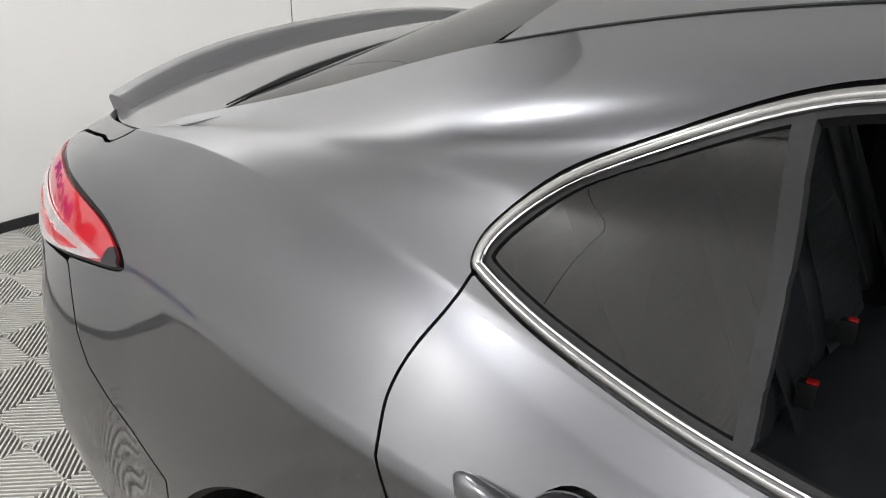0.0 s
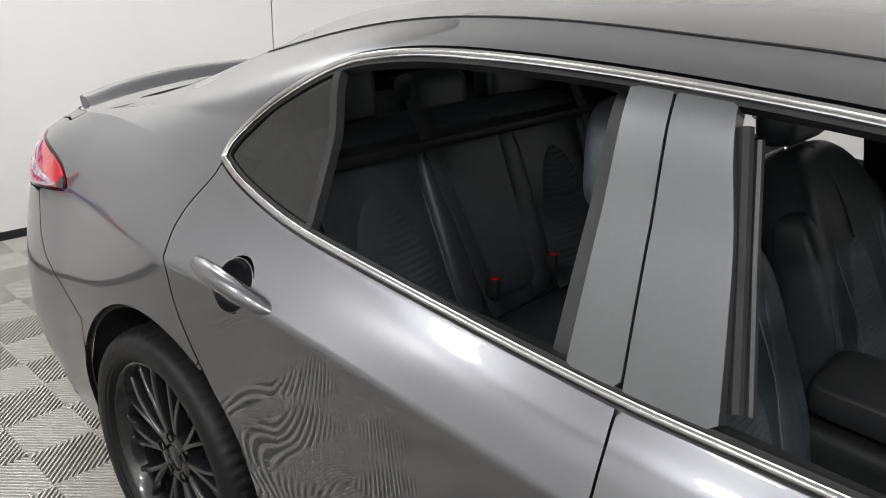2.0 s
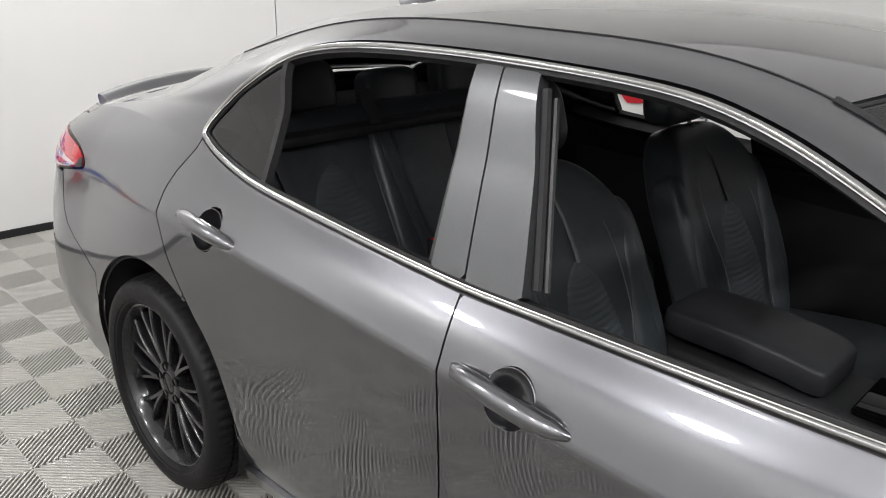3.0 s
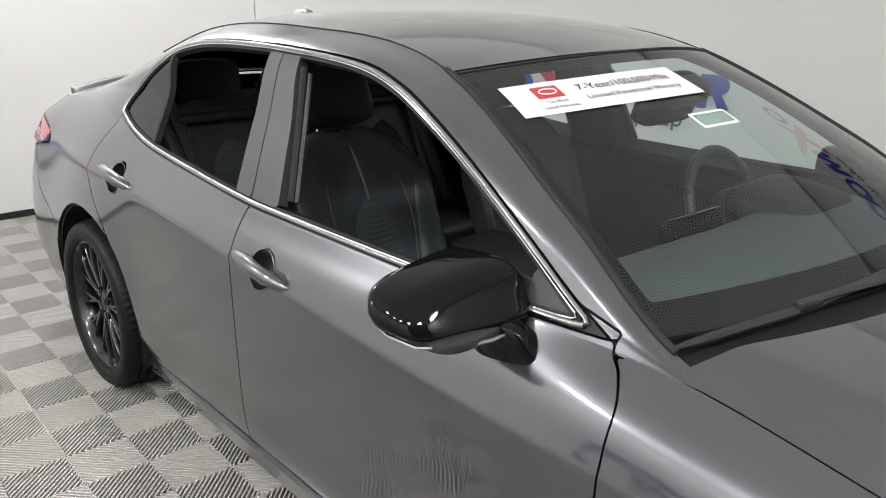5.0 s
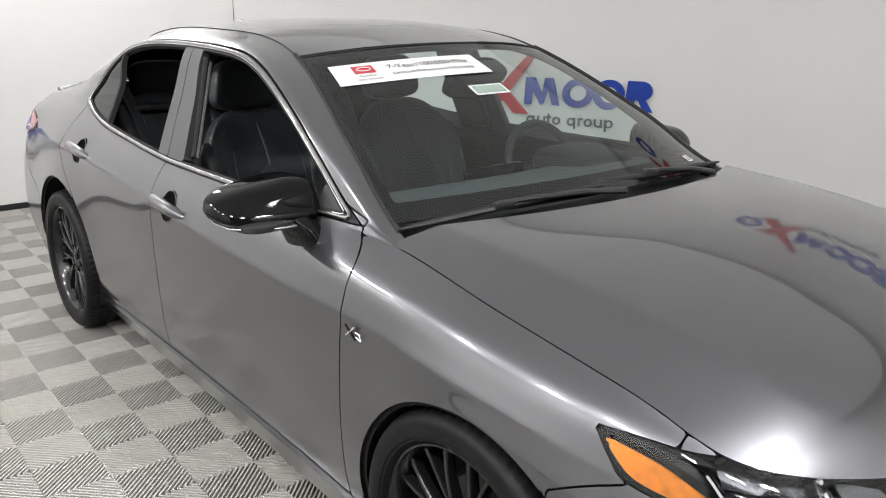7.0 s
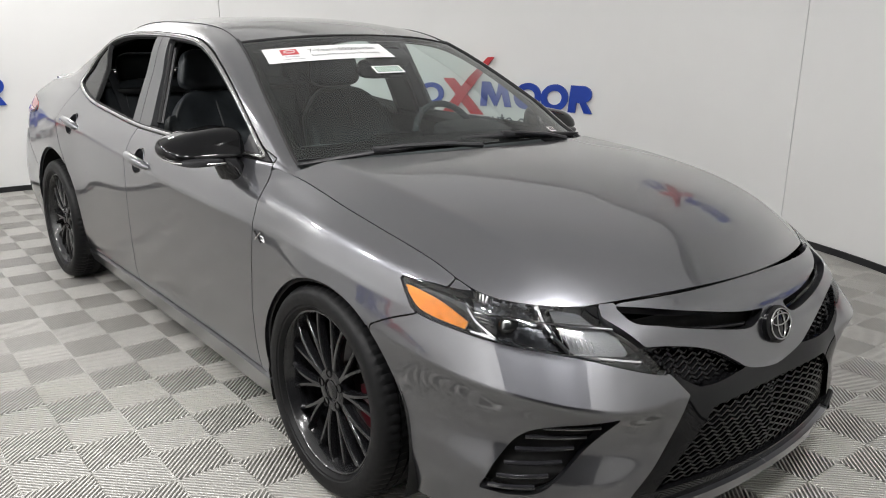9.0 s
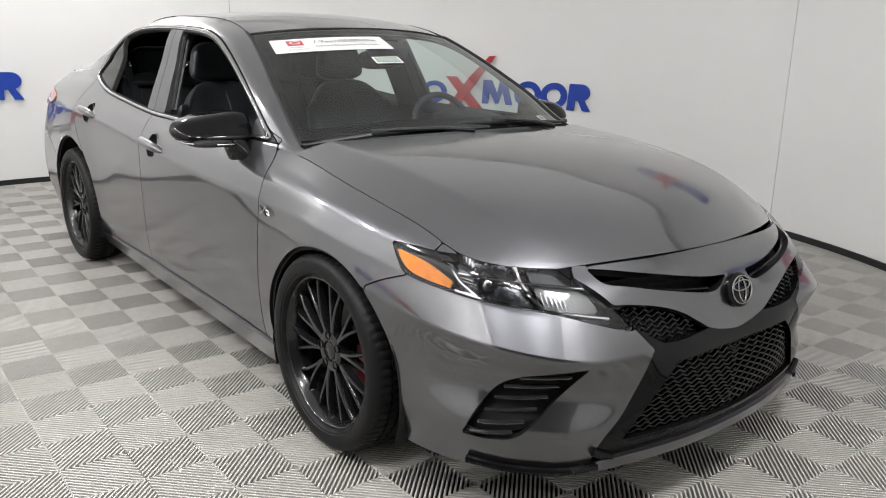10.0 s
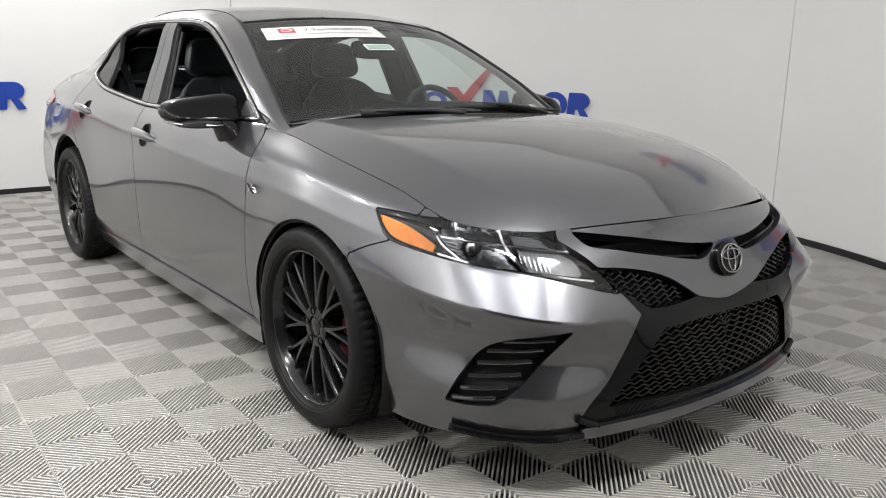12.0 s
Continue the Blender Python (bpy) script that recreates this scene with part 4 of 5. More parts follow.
def wiper(tip, joint, foot, tail):
    """A flat blade from tip to tail, held at the joint by an arm from its foot."""
    tip, joint, foot, tail = (Vector(p) for p in (tip, joint, foot, tail))
    line = [tip.lerp(joint, k / 6) for k in range(6)] + [joint.lerp(tail, k / 6) for k in range(7)]
    blade = part("wiper", tube(line, [.004, .008] + [.0095] * 9 + [.007, .004], 8), BLACK_TRIM, car, "black windscreen wiper")
    lift = Vector((0, 0, .014))
    part("arm", tube([foot, foot.lerp(joint, .35) + lift * .9, foot.lerp(joint, .8) + lift, joint + lift * .8], [.015, .012, .010, .009], 8, .7), BLACK_TRIM, blade)
    bm = bmesh.new()
    box(bm, (.06, .020, .020), bevel=.005)
    way = (foot - joint).normalized()
    part("joint", bm, BLACK_TRIM, blade).matrix_local = Matrix.Translation(joint + lift * .5) @ way.to_track_quat("X", "Z").to_matrix().to_4x4()


wiper((.974, -.702, .950), (1.078, -.44, .988), (1.165, -.05, .992), (1.125, -.10, 1.008))
wiper((1.105, -.10, 1.012), (1.125, .12, 1.012), (1.150, .42, .985), (1.060, .60, .985))


def glass_patch(name, t0, t1, s0, s1, material, off, parent, label="", n=12, m=30):
    P = np.array([[ws_point(t, S_SIGN * s, off) for s in np.linspace(s0, s1, m)] for t in np.linspace(t0, t1, n)])
    N = np.tile(np.asarray(WS_N[10, 60]), (n, m, 1))
    return panel_sheet(name, P, N, material, None, .0008, parent, label)


def text_mesh(text, size):
    data = bpy.data.curves.new("text", "FONT")
    data.body, data.size, data.align_x, data.align_y = text, size, "CENTER", "CENTER"
    ob = bpy.data.objects.new("text", data)
    scene.collection.objects.link(ob)
    bpy.context.view_layer.update()
    me = bpy.data.meshes.new_from_object(ob.evaluated_get(bpy.context.evaluated_depsgraph_get()))
    bpy.data.objects.remove(ob)
    return me


def glass_text(name, text, size, t, s, material, parent, off):
    me = text_mesh(text, size)
    width, height = np.linalg.norm(WS_P[20, 0] - WS_P[20, -1]), np.linalg.norm(WS_P[-1, 60] - WS_P[0, 60])
    for v in me.vertices:
        v.co = Vector(ws_point(t - v.co.y / height, S_SIGN * (s - 2 * v.co.x / width), off))
    me.materials.clear()
    me.materials.append(material)
    return part_mesh(name, me, parent)


banner = glass_patch("windscreen_banner", .118, .268, .905, .035, PAPER, .004, None)
tagged(banner, "white paper warranty banner stuck on the windscreen", "banner")
glass_text("text", "7-Year/100,000-Mile", .0355, .170, .37, INK, banner, .006)
glass_text("text", "Limited Powertrain Warranty", .0240, .219, .37, INK, banner, .006)
glass_text("text", "Certified", .0145, .218, .745, INK, banner, .006)
glass_text("text", "Used Vehicles", .0145, .243, .745, INK, banner, .006)
glass_patch("logo_square", .142, .197, .80, .69, SIGN_RED, .0055, banner, "red square mark", 4, 5)
ring = [ws_point(.170 + .013 * math.sin(a), S_SIGN * (.745 - .036 * math.cos(a)), .007) for a in np.linspace(0, 2 * math.pi, 25)]
part("logo_ring", tube(ring, .0016, 6), PAPER, banner)
tag = glass_patch("stock_tag", .352, .418, .295, .085, PAPER, .003, None)
tagged(tag, "small white stock tag with green marks on the windscreen", "sticker")
GREEN = mat("green_ink", (.02, .16, .09), .5)
for k in range(6):
    for t0, t1, s0, s1 in ((.362, .368, 0, .021), (.402, .408, 0, .021), (.362, .408, 0, .006), (.362, .408, .015, .021)):
        glass_patch("mark", t0, t1, .280 - .031 * k - s0, .280 - .031 * k - s1, GREEN, .0042, tag, "", 3, 3)
tag = glass_patch("identity_tag", .925, .962, -.655, -.735, PAPER, .003, None)
tagged(tag, "small white printed label low on the windscreen", "sticker")
for k in range(3):
    glass_patch("mark", .932 + .009 * k, .936 + .009 * k, -.665, -.722, INK, .0042, tag, "", 3, 4)
bm = superpad(.06, .24, .075, .45, .5, 28, 14)
part("rear_view_mirror", bm, BLACK_GLOSS, car, "black rear view mirror").matrix_local = pose(.47, -.01, 1.235, 0, 20, 0)
bm = superpad(.10, .20, .06, .5, .5, 24, 12)
part("camera_housing", bm, CABIN, car).matrix_local = pose(.50, 0, 1.285, 0, 28, 0)


# ---- lamps and front end ----
def skin_at(w, z, off=0.0):
    """The point of the front skin at an unrolled place, moved out by off."""
    k = int(np.argmin((WZ[:, 0] - w) ** 2 + (WZ[:, 1] - z) ** 2 + np.where(X > 0, 0, 9.0)))
    a, b = divmod(k, SHAPE[1])
    a, b = min(max(a, 1), SHAPE[0] - 2), min(max(b, 1), SHAPE[1] - 2)
    p, du, dv = SKIN[a, b], (SKIN[a, b + 1] - SKIN[a, b - 1]) / 2, (SKIN[a + 1, b] - SKIN[a - 1, b]) / 2
    m = np.array([[du[0] + du[1], dv[0] + dv[1]], [du[2], dv[2]]])
    if abs(np.linalg.det(m)) > 1e-9:
        s, t = np.clip(np.linalg.solve(m, [w - p[0] - p[1], z - p[2]]), -1.5, 1.5)
        p = p + s * du + t * dv
    return p + off * NORM[a, b]


def front_tube(name, pts, radius, material, parent, label="", both=True, n=8, off=-.01, fine=5):
    line = []
    for (w0, z0), (w1, z1) in zip(pts, pts[1:]):
        line += [skin_at(w0 + (w1 - w0) * k / fine, z0 + (z1 - z0) * k / fine, off) for k in range(fine)]
    line.append(skin_at(*pts[-1], off))
    P = [line[0]] + [(a + b + c) / 3 for a, b, c in zip(line, line[1:], line[2:])] + [line[-1]]
    for sd in ((1, -1) if both else (1,)):
        part(name, tube([(p[0], p[1] * sd, p[2]) for p in P], radius, n), material, parent if not isinstance(parent, list) else parent[0 if sd == 1 else 1], label)


d_amber = region(WZ, [(.905, .758), (.905, .758), (1.04, .735), (1.15, .697), (1.15, .697), (1.145, .678), (1.145, .678), (.985, .700), (.93, .73)])
hull("turn_signal", np.maximum(d_amber, d_headlight + .003), AMBER, housings, "amber turn signal lens", depth=.006, offset=-.004)
REFLECTOR = mat("dark_silver_reflector", (.055, .057, .062), .30, .8, 0, .45, 60)
CLEAR_CELL = mat("ribbed_clear_cell", (.075, .077, .082), .4, .2, .2, .5, 150, .8)
d_refl = region(WZ, [(1.165, .755), (1.165, .755), (1.42, .748), (1.42, .748), (1.50, .648), (1.50, .648), (1.3, .664), (1.175, .682)])
hull("reflector", np.maximum(d_refl, d_headlight + .006), REFLECTOR, housings, "dark silver reflector bowl", depth=0, offset=-.030)
d_cell = region(WZ, [(1.435, .740), (1.435, .740), (1.62, .715), (1.70, .665), (1.725, .640), (1.725, .640), (1.52, .650), (1.52, .650)])
hull("reflector_cell", np.maximum(d_cell, d_headlight + .006), CLEAR_CELL, housings, "ribbed clear high beam cell", depth=.004, offset=-.020)
for sd, hs in ((1, housings[0]), (-1, housings[1])):
    r = .030
    p = skin_at(1.295, .702, -.030)
    lamp = part("projector", lathe([(r, -.02), (r, .004), (r * .93, .008), (r * .90, .0), (r * .6, .010), (r * .3, .014), (0, .015)], 32), CHROME, hs, "round projector lens")
    nrm = Vector((.90, -.40 * sd, .15))
    lamp.matrix_local = Matrix.Translation((p[0], p[1] * sd, p[2])) @ nrm.to_track_quat("Z", "Y").to_matrix().to_4x4()
    inner = part("lens", lathe([(r * .86, .006), (r * .6, .014), (r * .3, .018), (0, .019)], 28), BLACK_GLOSS, hs)
    inner.matrix_local = lamp.matrix_local.copy()
front_tube("light_bar", [(1.17, .722), (1.40, .712), (1.66, .697)], .0040, BRIGHT, housings, "chrome bar", off=-.012)
front_tube("light_bar", [(1.16, .676), (1.30, .660), (1.45, .648), (1.62, .640), (1.76, .626)], .0055, BRIGHT, housings, "chrome bar", off=-.012)
front_tube("light_bar", [(1.135, .740), (1.175, .700), (1.25, .668)], .0062, BRIGHT, housings, "chrome bar", off=-.014)
front_tube("light_bar", [(1.385, .745), (1.44, .69), (1.51, .648)], .0075, BRIGHT, housings, "chrome bar", off=-.016)

for k in range(5):
    front_tube("reflector_step", [(1.175 + .010 * k, .712 - .009 * k), (1.235 + .006 * k, .706 - .009 * k)], .0018, CHROME, housings, off=-.018)
for k in range(7):
    front_tube("reflector_step", [(1.475 + .018 * k, .692 - .003 * k), (1.49 + .018 * k, .662 - .002 * k)], .0012, CHROME, housings, off=-.014)

# louvres of the bumper vents
LOUVRE_BLACK = mat("polished_black_louvre", (.014, .014, .016), .12, 0, 1.0, .1, 60)
vent_rows = [(.302, 1.245, 1.41), (.333, 1.275, 1.455), (.366, 1.30, 1.50), (.400, 1.335, 1.54), (.434, 1.37, 1.58), (.466, 1.43, 1.625)]
for z, w0, w1 in vent_rows:
    front_tube("vent_louvre", [(w0, z - .004), ((w0 + w1) / 2, z), (w1, z + .008)], .0062, LOUVRE_BLACK, car, off=-.005)

# upper slot blade and the round badge
front_tube("grille_blade", [(1.72, .700), (2.0, .672), (2.20, .650)], .006, BLACK_GLOSS, car, off=-.014)
badge = part("badge", lathe([(.0, .012), (.046, .012), (.056, .006), (.0565, -.02)], 40), BLACK_GLOSS, car, "round dark badge with chrome rings")
badge_pose = Matrix.Translation((2.332, 0, .633)) @ Vector((.95, 0, .28)).to_track_quat("Z", "Y").to_matrix().to_4x4()
badge.matrix_local = badge_pose @ Matrix.Diagonal((1.12, .92, 1, 1))
for rx, ry, cy in ((.045, .045, 0), (.016, .040, 0), (.038, .016, .014)):
    part("badge_ring", tube([(rx * math.cos(a), cy + ry * math.sin(a), .013) for a in np.linspace(0, 2 * math.pi, 33)], .0026, 8), CHROME, badge)


WIRE_BLACK = mat("black_moulded_mesh", (.005, .005, .0055), .22, 0, 0, .1, 60, 0, 0, 1.4)


def mesh_wires(name, d, rows, z0, z1, w0, w1, step, wave):
    """A wavy lattice of black wire over a grille opening."""
    verts, faces = {1: [], -1: []}, {1: [], -1: []}
    zs = np.linspace(z0, z1, rows)
    for ri, z in enumerate(zs):
        ws = np.arange(w0, w1, step / 4)
        pts = []
        for k, w in enumerate(ws):
            zz = z + wave * (1, 0, -1, 0)[(k + ri) % 4]
            ok = region(np.array([[w, zz]]), d, 3)[0] < .004
            pts.append(skin_at(w, zz, -.018) if ok else None)
        for a, b in zip(pts, pts[1:]):
            if a is None or b is None or np.linalg.norm(a - b) < 1e-5:
                continue
            for sd in (1, -1):
                bm_v, bm_f = verts[sd], faces[sd]
                p, q = Vector((a[0], a[1] * sd, a[2])), Vector((b[0], b[1] * sd, b[2]))
                along = (q - p).normalized()
                up = Vector((0, 0, 1))
                out = along.cross(up).normalized()
                up = out.cross(along)
                k0 = len(bm_v)
                for c in (p, q):
                    for u, o in ((-.0035, -.012), (.0035, -.012), (.0026, .004), (-.0026, .004)):
                        bm_v.append(c + up * u + out * o * (1 if out.x > 0 else -1))
                for k in range(4):
                    bm_f.append((k0 + k, k0 + (k + 1) % 4, k0 + 4 + (k + 1) % 4, k0 + 4 + k))
    for sd in (1, -1):
        ob = part_mesh(name, mesh_from(name, verts[sd], faces[sd], WIRE_BLACK, smooth=False), car, "black wavy honeycomb mesh")
    return ob


mesh_wires("lower_grille_mesh", LOWER_MESH, 15, .262, .474, 1.83, 2.384, .050, .0055)
mesh_wires("upper_grille_mesh", UPPER_MESH, 9, .535, .645, 1.76, 2.20, .046, .0055)
# front lip blade and its corner fins
front_tube("front_splitter", [(1.24, .212), (1.4, .200), (1.6, .196), (1.74, .205)], .011, BLACK_GLOSS, car, off=.012)
front_tube("lip_fin", [(1.72, .252), (1.76, .236), (1.80, .222)], .012, BLACK_GLOSS, car, off=.004)

# fender script, drawn as plain strokes
script = part("fender_badge", tube([(-.030, 0, .012), (.012, 0, -.016)], .0032, 6), BLACK_GLOSS, car, "small dark chrome script mark")
script.matrix_local = pose(1.035, -.893, .742, 0, 0, 0)
for a, b in (((-.026, 0, -.014), (.008, 0, .014)), ((.014, 0, .004), (.036, 0, .002)), ((.016, 0, -.008), (.038, 0, -.012)), ((.030, 0, .002), (.038, 0, -.012))):
    part("stroke", tube([a, b], .0030, 6), BRIGHT, script)

# tail lamp inlays
Q = X - Y
split = .900 - (Q + 1.12) * .085
hull("tail_inlay", np.maximum.reduce([d_tail + .009, Z - split, Q + 1.125]), CLEAR_TAIL, tails, "clear silvery lower lens", depth=.004, offset=.006)
stripe = .886 - (Q + 1.14) * .03
hull("tail_stripe", np.maximum.reduce([d_tail + .014, np.abs(Z - stripe) - .008, Q + 1.135]), RED_LENS, tails, "red stripe", depth=.003, offset=.008)
hull("tail_tip", np.maximum(d_tail + .006, -1.128 - Q), BLACK_TRIM, tails, "dark grey tip", depth=.004, offset=.004)


# ---- the cabin ----
def ribbed_insert(width, height, rib, material, parent, label="", face=None):
    """A domed seat insert with fine cross ribs, facing +x; face(z) gives the depth of the seat's surface."""
    verts, faces = [], []
    n, m = int(height / rib * 6), 16
    for i in range(n + 1):
        t = i / n
        w = width / 2 * max(.02, 1 - t ** 2.6) ** .5 * (.86 + .14 * math.sin(math.pi * min(1, t * 1.4)))
        for j in range(m + 1):
            s = j / m * 2 - 1
            arc = .020 * (1 - s * s)
            wave = abs(math.sin(math.pi * (t * height + arc) / rib)) ** .6
            verts.append((.0050 * wave * (1 - s**6) + (face(t * height) if face else 0) - .010 * s**4 - .008 * max(0, t - .9) * 10, s * w, t * height + arc * .3))
    for i in range(n):
        for j in range(m):
            faces.append((i * (m + 1) + j, i * (m + 1) + j + 1, (i + 1) * (m + 1) + j + 1, (i + 1) * (m + 1) + j))
    return part_mesh("insert", mesh_from("insert", verts, faces, material), parent, label)


def front_seat(y):
    def back(p):
        t = (p.z + .34) / .68
        w = 1.0 - .34 * max(0, (t - .62) / .38) ** 1.5
        wrap = .055 * min(1, (abs(p.y) / .25) ** 3) * (1 - .5 * t)
        return Vector((p.x + wrap + .03 * math.sin(t * 3.0), p.y * w, p.z))
    seat = part("front_seat", superpad(.155, .52, .70, .45, .42, 44, 30, back), LEATHER, car, "black leather front seat with grey ribbed insert")
    seat.matrix_local = pose(-.388, y, .757, 0, -22, 0)
    ins = ribbed_insert(.29, .42, .017, FABRIC, seat, "dark grey ribbed fabric insert", lambda z: .030 * math.sin((z + .02) / .68 * 3.0))
    ins.matrix_local = pose(.083, 0, -.32)
    for s in (-1, 1):
        bolster = superpad(.12, .13, .56, .6, .6, 20, 18, lambda p: Vector((p.x, p.y * (1 - .2 * max(0, p.z) / .28), p.z)))
        part("bolster", bolster, LEATHER, seat).matrix_local = pose(.065, s * .205, -.06, s * -5, 0, 0)
        pts = [(.125 - .02 * abs(t), s * (.135 + .012 * math.sin(3 * t)), t * .22 - .05) for t in np.linspace(-1, 1, 14)]
        part("stitching", tube(pts, .0018, 5), STITCH, seat)
    part("stitching", tube([(.110 - .058 * t * t, 0, .10 + .24 * t) for t in np.linspace(0, 1, 8)], .0050, 6), STITCH, seat, "pale grey centre stripe")
    part("headrest", superpad(.115, .27, .20, .55, .5, 30, 20, lambda p: Vector((p.x + .02 * (p.y / .13) ** 2, p.y * (1 - .15 * p.z / .1), p.z))), LEATHER, seat).matrix_local = pose(.025, 0, .455, 0, 14, 0)
    for s in (-1, 1):
        part("headrest_post", tube([(.01, s * .06, .30), (.02, s * .06, .40)], .006, 8), BRIGHT, seat)
    c = part("cushion", superpad(.56, .52, .20, .42, .4, 36, 18, lambda p: Vector((p.x, p.y, p.z + .035 * min(1, (abs(p.y) / .25) ** 3)))), LEATHER, seat)
    c.matrix_local = pose(0, 0, 0, 0, 22, 0) @ pose(.30, 0, -.33, 0, -7, 0)
    return seat


front_seat(-.37)
front_seat(.37)

rear = part("rear_bench", superpad(.16, 1.26, .62, .35, .25, 60, 24), LEATHER, car, "black leather rear bench with ribbed inserts")
rear.matrix_local = pose(-1.25, 0, .81, 0, -24, 0)
for y in (-.37, .37):
    ribbed_insert(.32, .42, .018, FABRIC, rear, "dark ribbed fabric insert").matrix_local = pose(.086, y, -.30)
    part("headrest", superpad(.10, .29, .19, .5, .5, 28, 16), LEATHER, rear).matrix_local = pose(.0, y, .375, 0, 16, 0)
    for s in (-1, 1):
        part("stitching", tube([(.085 - .01 * t, y + s * (.17 - .02 * t), -.26 + .50 * t) for t in np.linspace(0, 1, 8)], .0028, 5), STITCH, rear)
        part("bolster", superpad(.10, .11, .54, .55, .55, 18, 14), LEATHER, rear).matrix_local = pose(.055, y + s * .215, -.02)
part("headrest", superpad(.10, .24, .15, .5, .5, 28, 16), LEATHER, rear).matrix_local = pose(.0, 0, .345, 0, 16, 0)
part("centre_pad", superpad(.07, .30, .50, .4, .35, 28, 16), LEATHER, rear).matrix_local = pose(.065, 0, .0)
c = part("cushion", superpad(.54, 1.26, .22, .4, .25, 50, 16), LEATHER, rear)
c.matrix_local = pose(0, 0, 0, 0, 24, 0) @ pose(.36, 0, -.34, 0, -8, 0)
ARM_PAD = mat("dull_black_arm_pad", (.020, .021, .023), .5, 0, 0, .2, 300, .15)
BELT_WEB = mat("dark_belt_webbing", (.03, .033, .037), .6, 0, 0, .2, 900, .3)
RED_PLASTIC = mat("red_plastic", (.5, .01, .01), .4, 0, .2, .1, 50)
for y in (-.55, -.16, .55):
    bm = bmesh.new()
    box(bm, (.004, .045, .62), (0, 0, 0), (0, 0, 0), .0012)
    part("seat_belt", bm, BELT_WEB, rear, "dark seat belt webbing").matrix_local = pose(.125, y, .02, 9, 0, 0)
for y in (-.14, .12):
    bm = bmesh.new()
    box(bm, (.035, .022, .05), bevel=.004)
    buckle = part("buckle", bm, CABIN, rear)
    buckle.matrix_local = pose(.16, y, -.20, 0, 20, 0)
    bm = bmesh.new()
    box(bm, (.020, .014, .012), (.006, 0, .024), bevel=.003)
    part("release_button", bm, RED_PLASTIC, buckle, "red release button")

# shelf behind the bench, floor pan and headliner
bm = bmesh.new()
box(bm, (.62, 1.16, .03), (-1.52, 0, 1.045), (0, 0, 0), .01)
part("parcel_shelf", bm, CABIN, car)
bm = bmesh.new()
box(bm, (2.6, 1.45, .04), (-.1, 0, .30), bevel=.01)
part("cabin_floor", bm, CABIN, car)
HP, HN = sheet(skin_line(-1, 2.0, 3.28, 14, .01) - np.array([0, 0, .028]), np.array(ROOF_MID) - np.array([0.02, 0, .03]), 30, 40, 2.4)
panel_sheet("headliner", HP, -HN, HEADLINER, None, 0, car, "dark headliner")
card = np.maximum.reduce([LEVELS - .90, .28 - Z, np.abs(X + .12) - 1.05])
hull("door_card", card, CABIN, car, "black door trim", depth=0, offset=-.075)
hull("door_top_ledge", np.maximum.reduce([np.abs(LEVELS - .90) - .018, np.abs(X + .12) - 1.02]), CABIN, car, "", depth=.06, offset=-.012)
front_b = region(XZ, [(-.46, 1.5), (-.46, 1.5), (-.42, .9), (-.42, .9), (-.22, .9), (-.22, .9), (-.30, 1.5), (-.30, 1.5)], 2)
hull("inner_pillar", np.maximum(front_b, LEVELS - 1.38), CABIN, car, "", depth=.02, offset=-.05)

# console with armrest, cup holders
console = part("centre_console", superpad(1.05, .25, .30, .25, .25, 30, 12), CABIN, car, "black centre console")
console.matrix_local = pose(.22, 0, .47, 0, 3, 0)
part("armrest", superpad(.41, .235, .075, .28, .25, 40, 16, lambda p: Vector((p.x, p.y, p.z - .02 * (p.x / .2) ** 2 * (1 if p.x > 0 else .2)))), ARM_PAD, console, "padded black armrest").matrix_local = pose(-.27, 0, .205)
bm = bmesh.new()
box(bm, (.46, .20, .02), (.22, 0, .158), (0, 0, 0), .008)
part("console_panel", bm, BLACK_GLOSS, console)
for dx in (.09, .18):
    part("cup_holder", lathe([(.036, .172), (.042, .176), (.044, .172), (.040, .16), (.036, .10), (0, .095)], 32), BRIGHT if dx == .09 else BLACK_GLOSS, console, "cup holder ring").matrix_local = pose(dx, -.035, 0)
part("gear_lever", tube([(.36, .03, .16), (.35, .03, .25)], [.018, .026], 14), LEATHER, console)

# dashboard and steering wheel
dash = part("dashboard", superpad(.62, 1.42, .34, .35, .25, 50, 20, lambda p: Vector((p.x + .06 * (1 - (p.y / .7) ** 2), p.y * (1 - .16 * max(0, p.x / .3)), p.z - (.05 + .09 * (p.y / .7) ** 2) * max(0, p.x / .3)))), DASH, car, "soft dark dashboard")
dash.matrix_local = pose(.86, 0, .80)
part("instrument_hood", superpad(.26, .36, .09, .5, .5, 30, 14), CABIN, dash).matrix_local = pose(-.20, .37, .155, 0, 8, 0)
bm = bmesh.new()
box(bm, (.03, .26, .15), (0, 0, 0), (0, 0, 0), .008)
part("screen", bm, BLACK_GLOSS, dash, "dark centre screen").matrix_local = pose(-.27, 0, .10, 0, -14, 0)
part("trim_line", tube([(-.30, -.62, .03), (-.315, -.35, .035), (-.31, -.15, .03)], .005, 6), BRIGHT, dash)
steer = part("steering_wheel", tube([(0, .182 * math.cos(a), .182 * math.sin(a)) for a in np.linspace(0, 2 * math.pi, 49)], .0155, 12), LEATHER, car, "black leather steering wheel")
steer.matrix_local = pose(.47, .37, .90, 0, -24, 0)
part("wheel_boss", superpad(.06, .17, .14, .6, .6, 24, 14), CABIN, steer).matrix_local = pose(.03, 0, -.01)
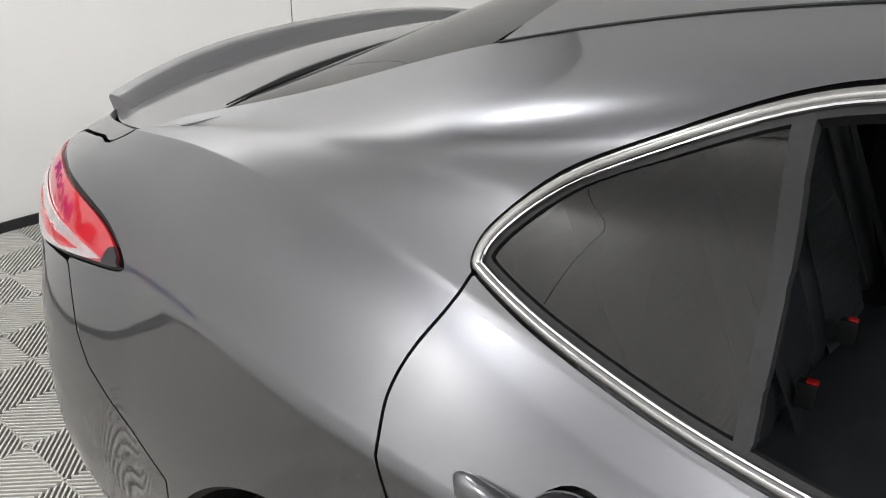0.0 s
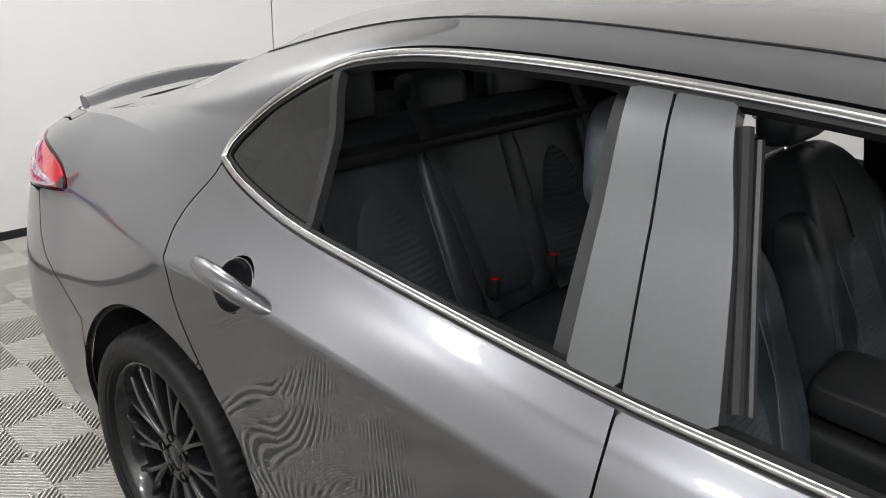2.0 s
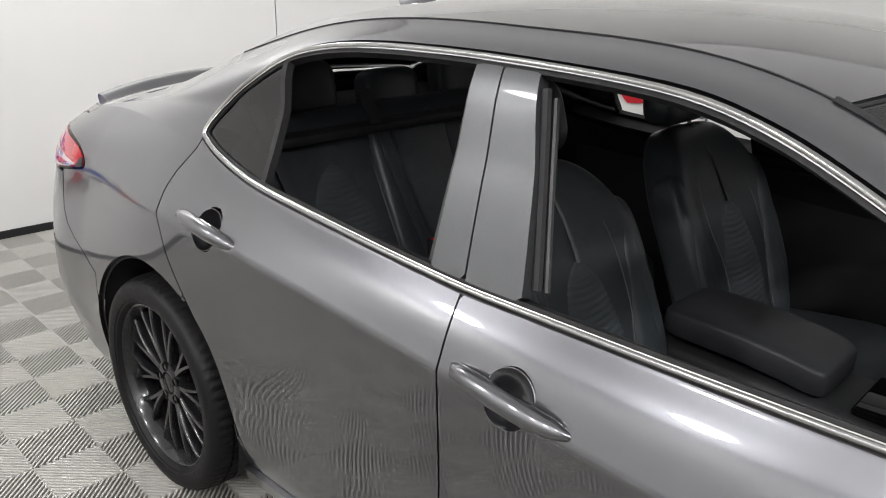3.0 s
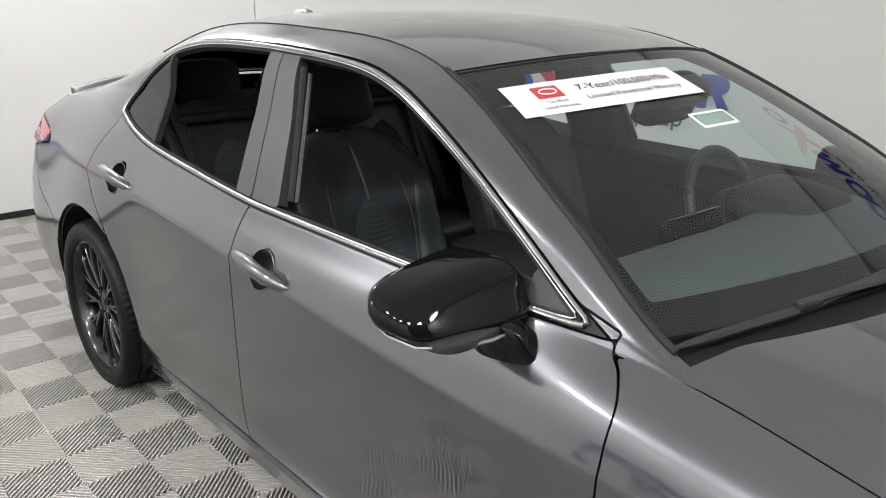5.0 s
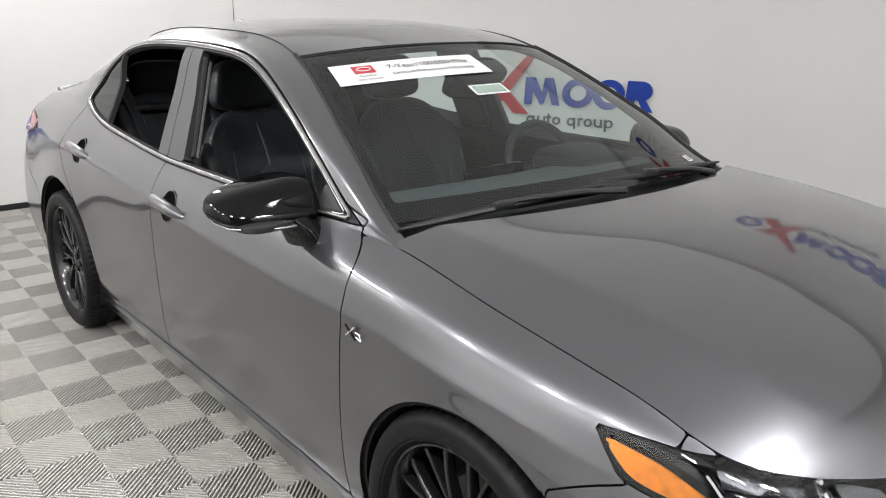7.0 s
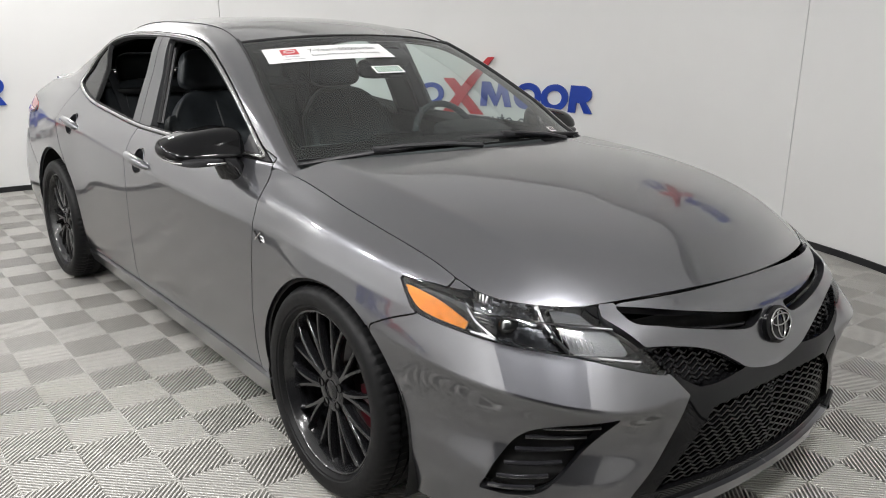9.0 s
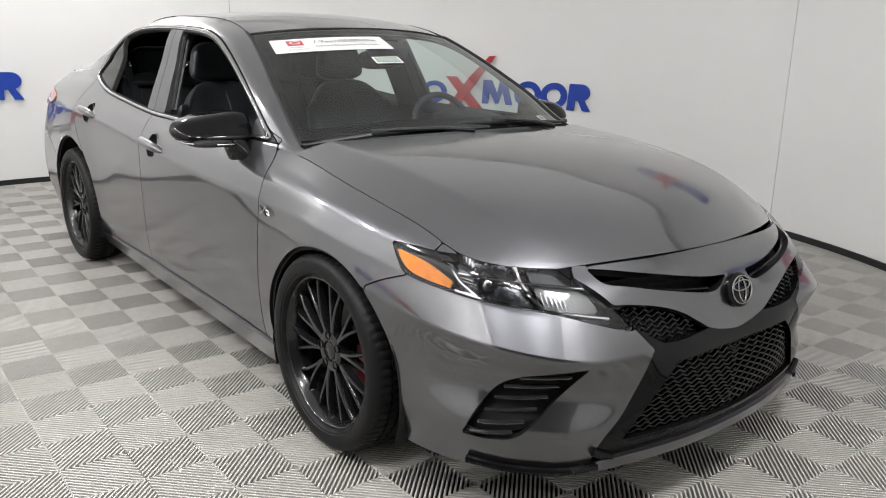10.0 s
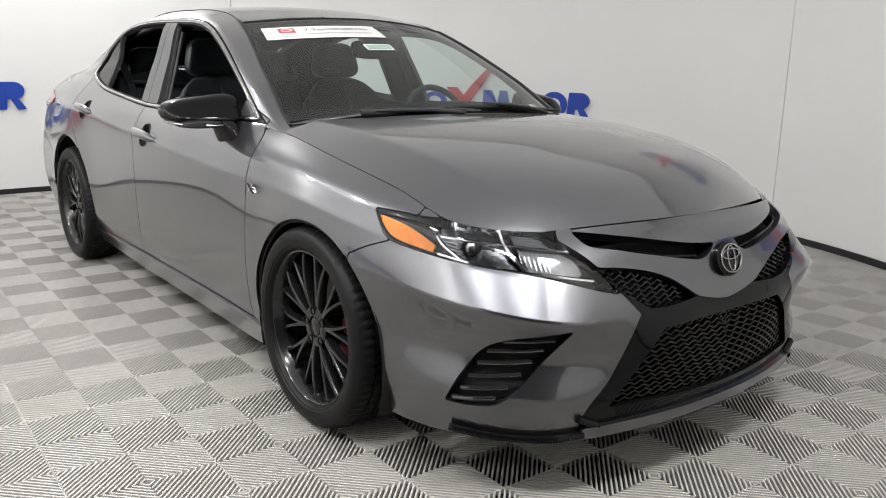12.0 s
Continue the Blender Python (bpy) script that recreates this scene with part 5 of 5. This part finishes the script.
for a in (0, 180, 270):
    r = radians(a)
    part("steering_spoke", tube([(.025, .05 * math.cos(r), .05 * math.sin(r)), (.004, .175 * math.cos(r), .175 * math.sin(r))], [.02, .013], 10, .5), CABIN, steer)


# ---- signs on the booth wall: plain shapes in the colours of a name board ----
def wall_place(angle_right, u, z, off):
    """u metres to the left of the sign's right end."""
    a = angle_right + math.degrees(u / BOOTH_R)
    x, y = booth_point(a, BOOTH_R - off)
    return Vector((x, y, z))


def wall_shape(name, outer, inner, right, material, parent, thick=.022):
    """A raised flat shape on the wall, from an outline and at times a hole, in metres left and up."""
    bm = bmesh.new()
    loops = [outer] + ([inner] if inner else [])
    front = [[bm.verts.new(wall_place(right, u, z, thick)) for u, z in lp] for lp in loops]
    back = [[bm.verts.new(wall_place(right, u, z, .002)) for u, z in lp] for lp in loops]
    if inner:
        n = len(outer)
        for k in range(n):
            bm.faces.new((front[0][k], front[0][(k + 1) % n], front[1][(k + 1) % n], front[1][k]))
    else:
        bm.faces.new(front[0])
    for f, b in zip(front, back):
        n = len(f)
        for k in range(n):
            bm.faces.new((f[k], f[(k + 1) % n], b[(k + 1) % n], b[k]))
    bmesh.ops.recalc_face_normals(bm, faces=bm.faces)
    return part(name, bm, material, parent, smooth=False)


def oval(u, z, ru, rz, n=40, lean=.06):
    return [(u + ru * math.cos(2 * math.pi * k / n) - lean * rz * math.sin(2 * math.pi * k / n), z + rz * math.sin(2 * math.pi * k / n)) for k in range(n)]


def wall_sign(right, lift=0.0):
    sign = tagged(new("wall_sign"), "raised blue and red wall lettering shapes above a grey strip", "sign", "wall signs")
    lean = -.06
    for u in (1.56,):
        wall_shape("ring", oval(u, .835, .125, .105), oval(u, .835, .075, .062), right, SIGN_BLUE, sign)
    for u in (.62, .36):
        wall_shape("ring", oval(u, .852, .130, .118), oval(u, .852, .072, .062), right, SIGN_BLUE, sign)
    # crossed red strokes
    wall_shape("stroke", [(1.44, .985), (1.335, .985), (1.04, .665), (1.165, .665)], None, right, SIGN_RED, sign, .026)
    wall_shape("stroke", [(1.45, .665), (1.34, .665), (1.10, .99), (.955, 1.185), (1.01, 1.185), (1.20, .99)], None, right, SIGN_RED, sign, .034)
    # zigzag block
    for pts in ([(1.075, .745), (1.015, .745), (.995, .965), (1.065, .965)], [(1.065, .965), (.985, .965), (.905, .80), (.935, .745)], [(.93, .80), (.915, .745), (.84, .965), (.90, .965)], [(.90, .965), (.83, .965), (.775, .745), (.835, .745)]):
        wall_shape("bar", pts, None, right, SIGN_BLUE, sign)
    # slab with a notch
    wall_shape("slab", [(.225, .735), (.155, .735), (.135, .968), (.205, .968)], None, right, SIGN_BLUE, sign)
    wall_shape("half_ring", [(.15, .968)] + [(.09 - .085 * math.sin(a), .895 + .073 * math.cos(a)) for a in np.linspace(0, math.pi, 12)] + [(.15, .822)], None, right, SIGN_BLUE, sign, .024)
    wall_shape("leg", [(.12, .83), (.06, .83), (-.005, .735), (.07, .735)], None, right, SIGN_BLUE, sign, .020)
    # small grey line of rings and stems in two groups
    def ring(u):
        wall_shape("small_ring", oval(u, .618, .034, .034, 24), oval(u, .618, .019, .019, 24), right, SIGN_GREY, sign, .010)

    def stem(u, z0, z1, w=.015):
        wall_shape("small_stem", [(u, z0), (u - w, z0), (u - w, z1), (u, z1)], None, right, SIGN_GREY, sign, .012)

    def cup(u, a0, a1):
        ring_at = [(u + r * math.cos(radians(a)), .618 + r * math.sin(radians(a))) for r, turn in ((.034, 1), (.019, -1)) for a in list(np.linspace(a0, a1, 13))[::turn]]
        wall_shape("small_cup", ring_at, None, right, SIGN_GREY, sign, .010)

    u = 1.02
    ring(u), stem(u - .022, .584, .652)
    cup(u - .095, 180, 360), stem(u - .095 + .034, .618, .652), stem(u - .095 - .019, .584, .652)
    stem(u - .150, .590, .675), stem(u - .135, .638, .652, .045)
    ring(u - .225)
    ring(u - .350), stem(u - .372, .560, .652), cup(u - .350, 210, 330)
    stem(u - .410, .584, .652), stem(u - .418, .636, .652, .030)
    ring(u - .495)
    cup(u - .580, 180, 360), stem(u - .580 + .034, .618, .652), stem(u - .580 - .019, .584, .652)
    ring(u - .670), stem(u - .633, .555, .652)
    sign.location.z = lift
    return sign


for right_end in (26.0, 103.6, 181.4, 259.0):
    wall_sign(right_end)
# one more, higher up, between two of the lower signs: added out of view for the paint to reflect
wall_sign(64.7, 1.50)

# glass run channel at the rear edge of the front windows, with a pale inner edge
for sd in (-1, 1):
    chan = part("window_channel", tube([(-.235, sd * .640, 1.315), (-.195, sd * .69, 1.17), (-.145, sd * .755, .985)], .011, 8), RUBBER, car)
    part("channel_edge", tube([(-.218, sd * .632, 1.300), (-.180, sd * .682, 1.16), (-.128, sd * .748, .985)], .007, 8), BLACK_TRIM, chan)
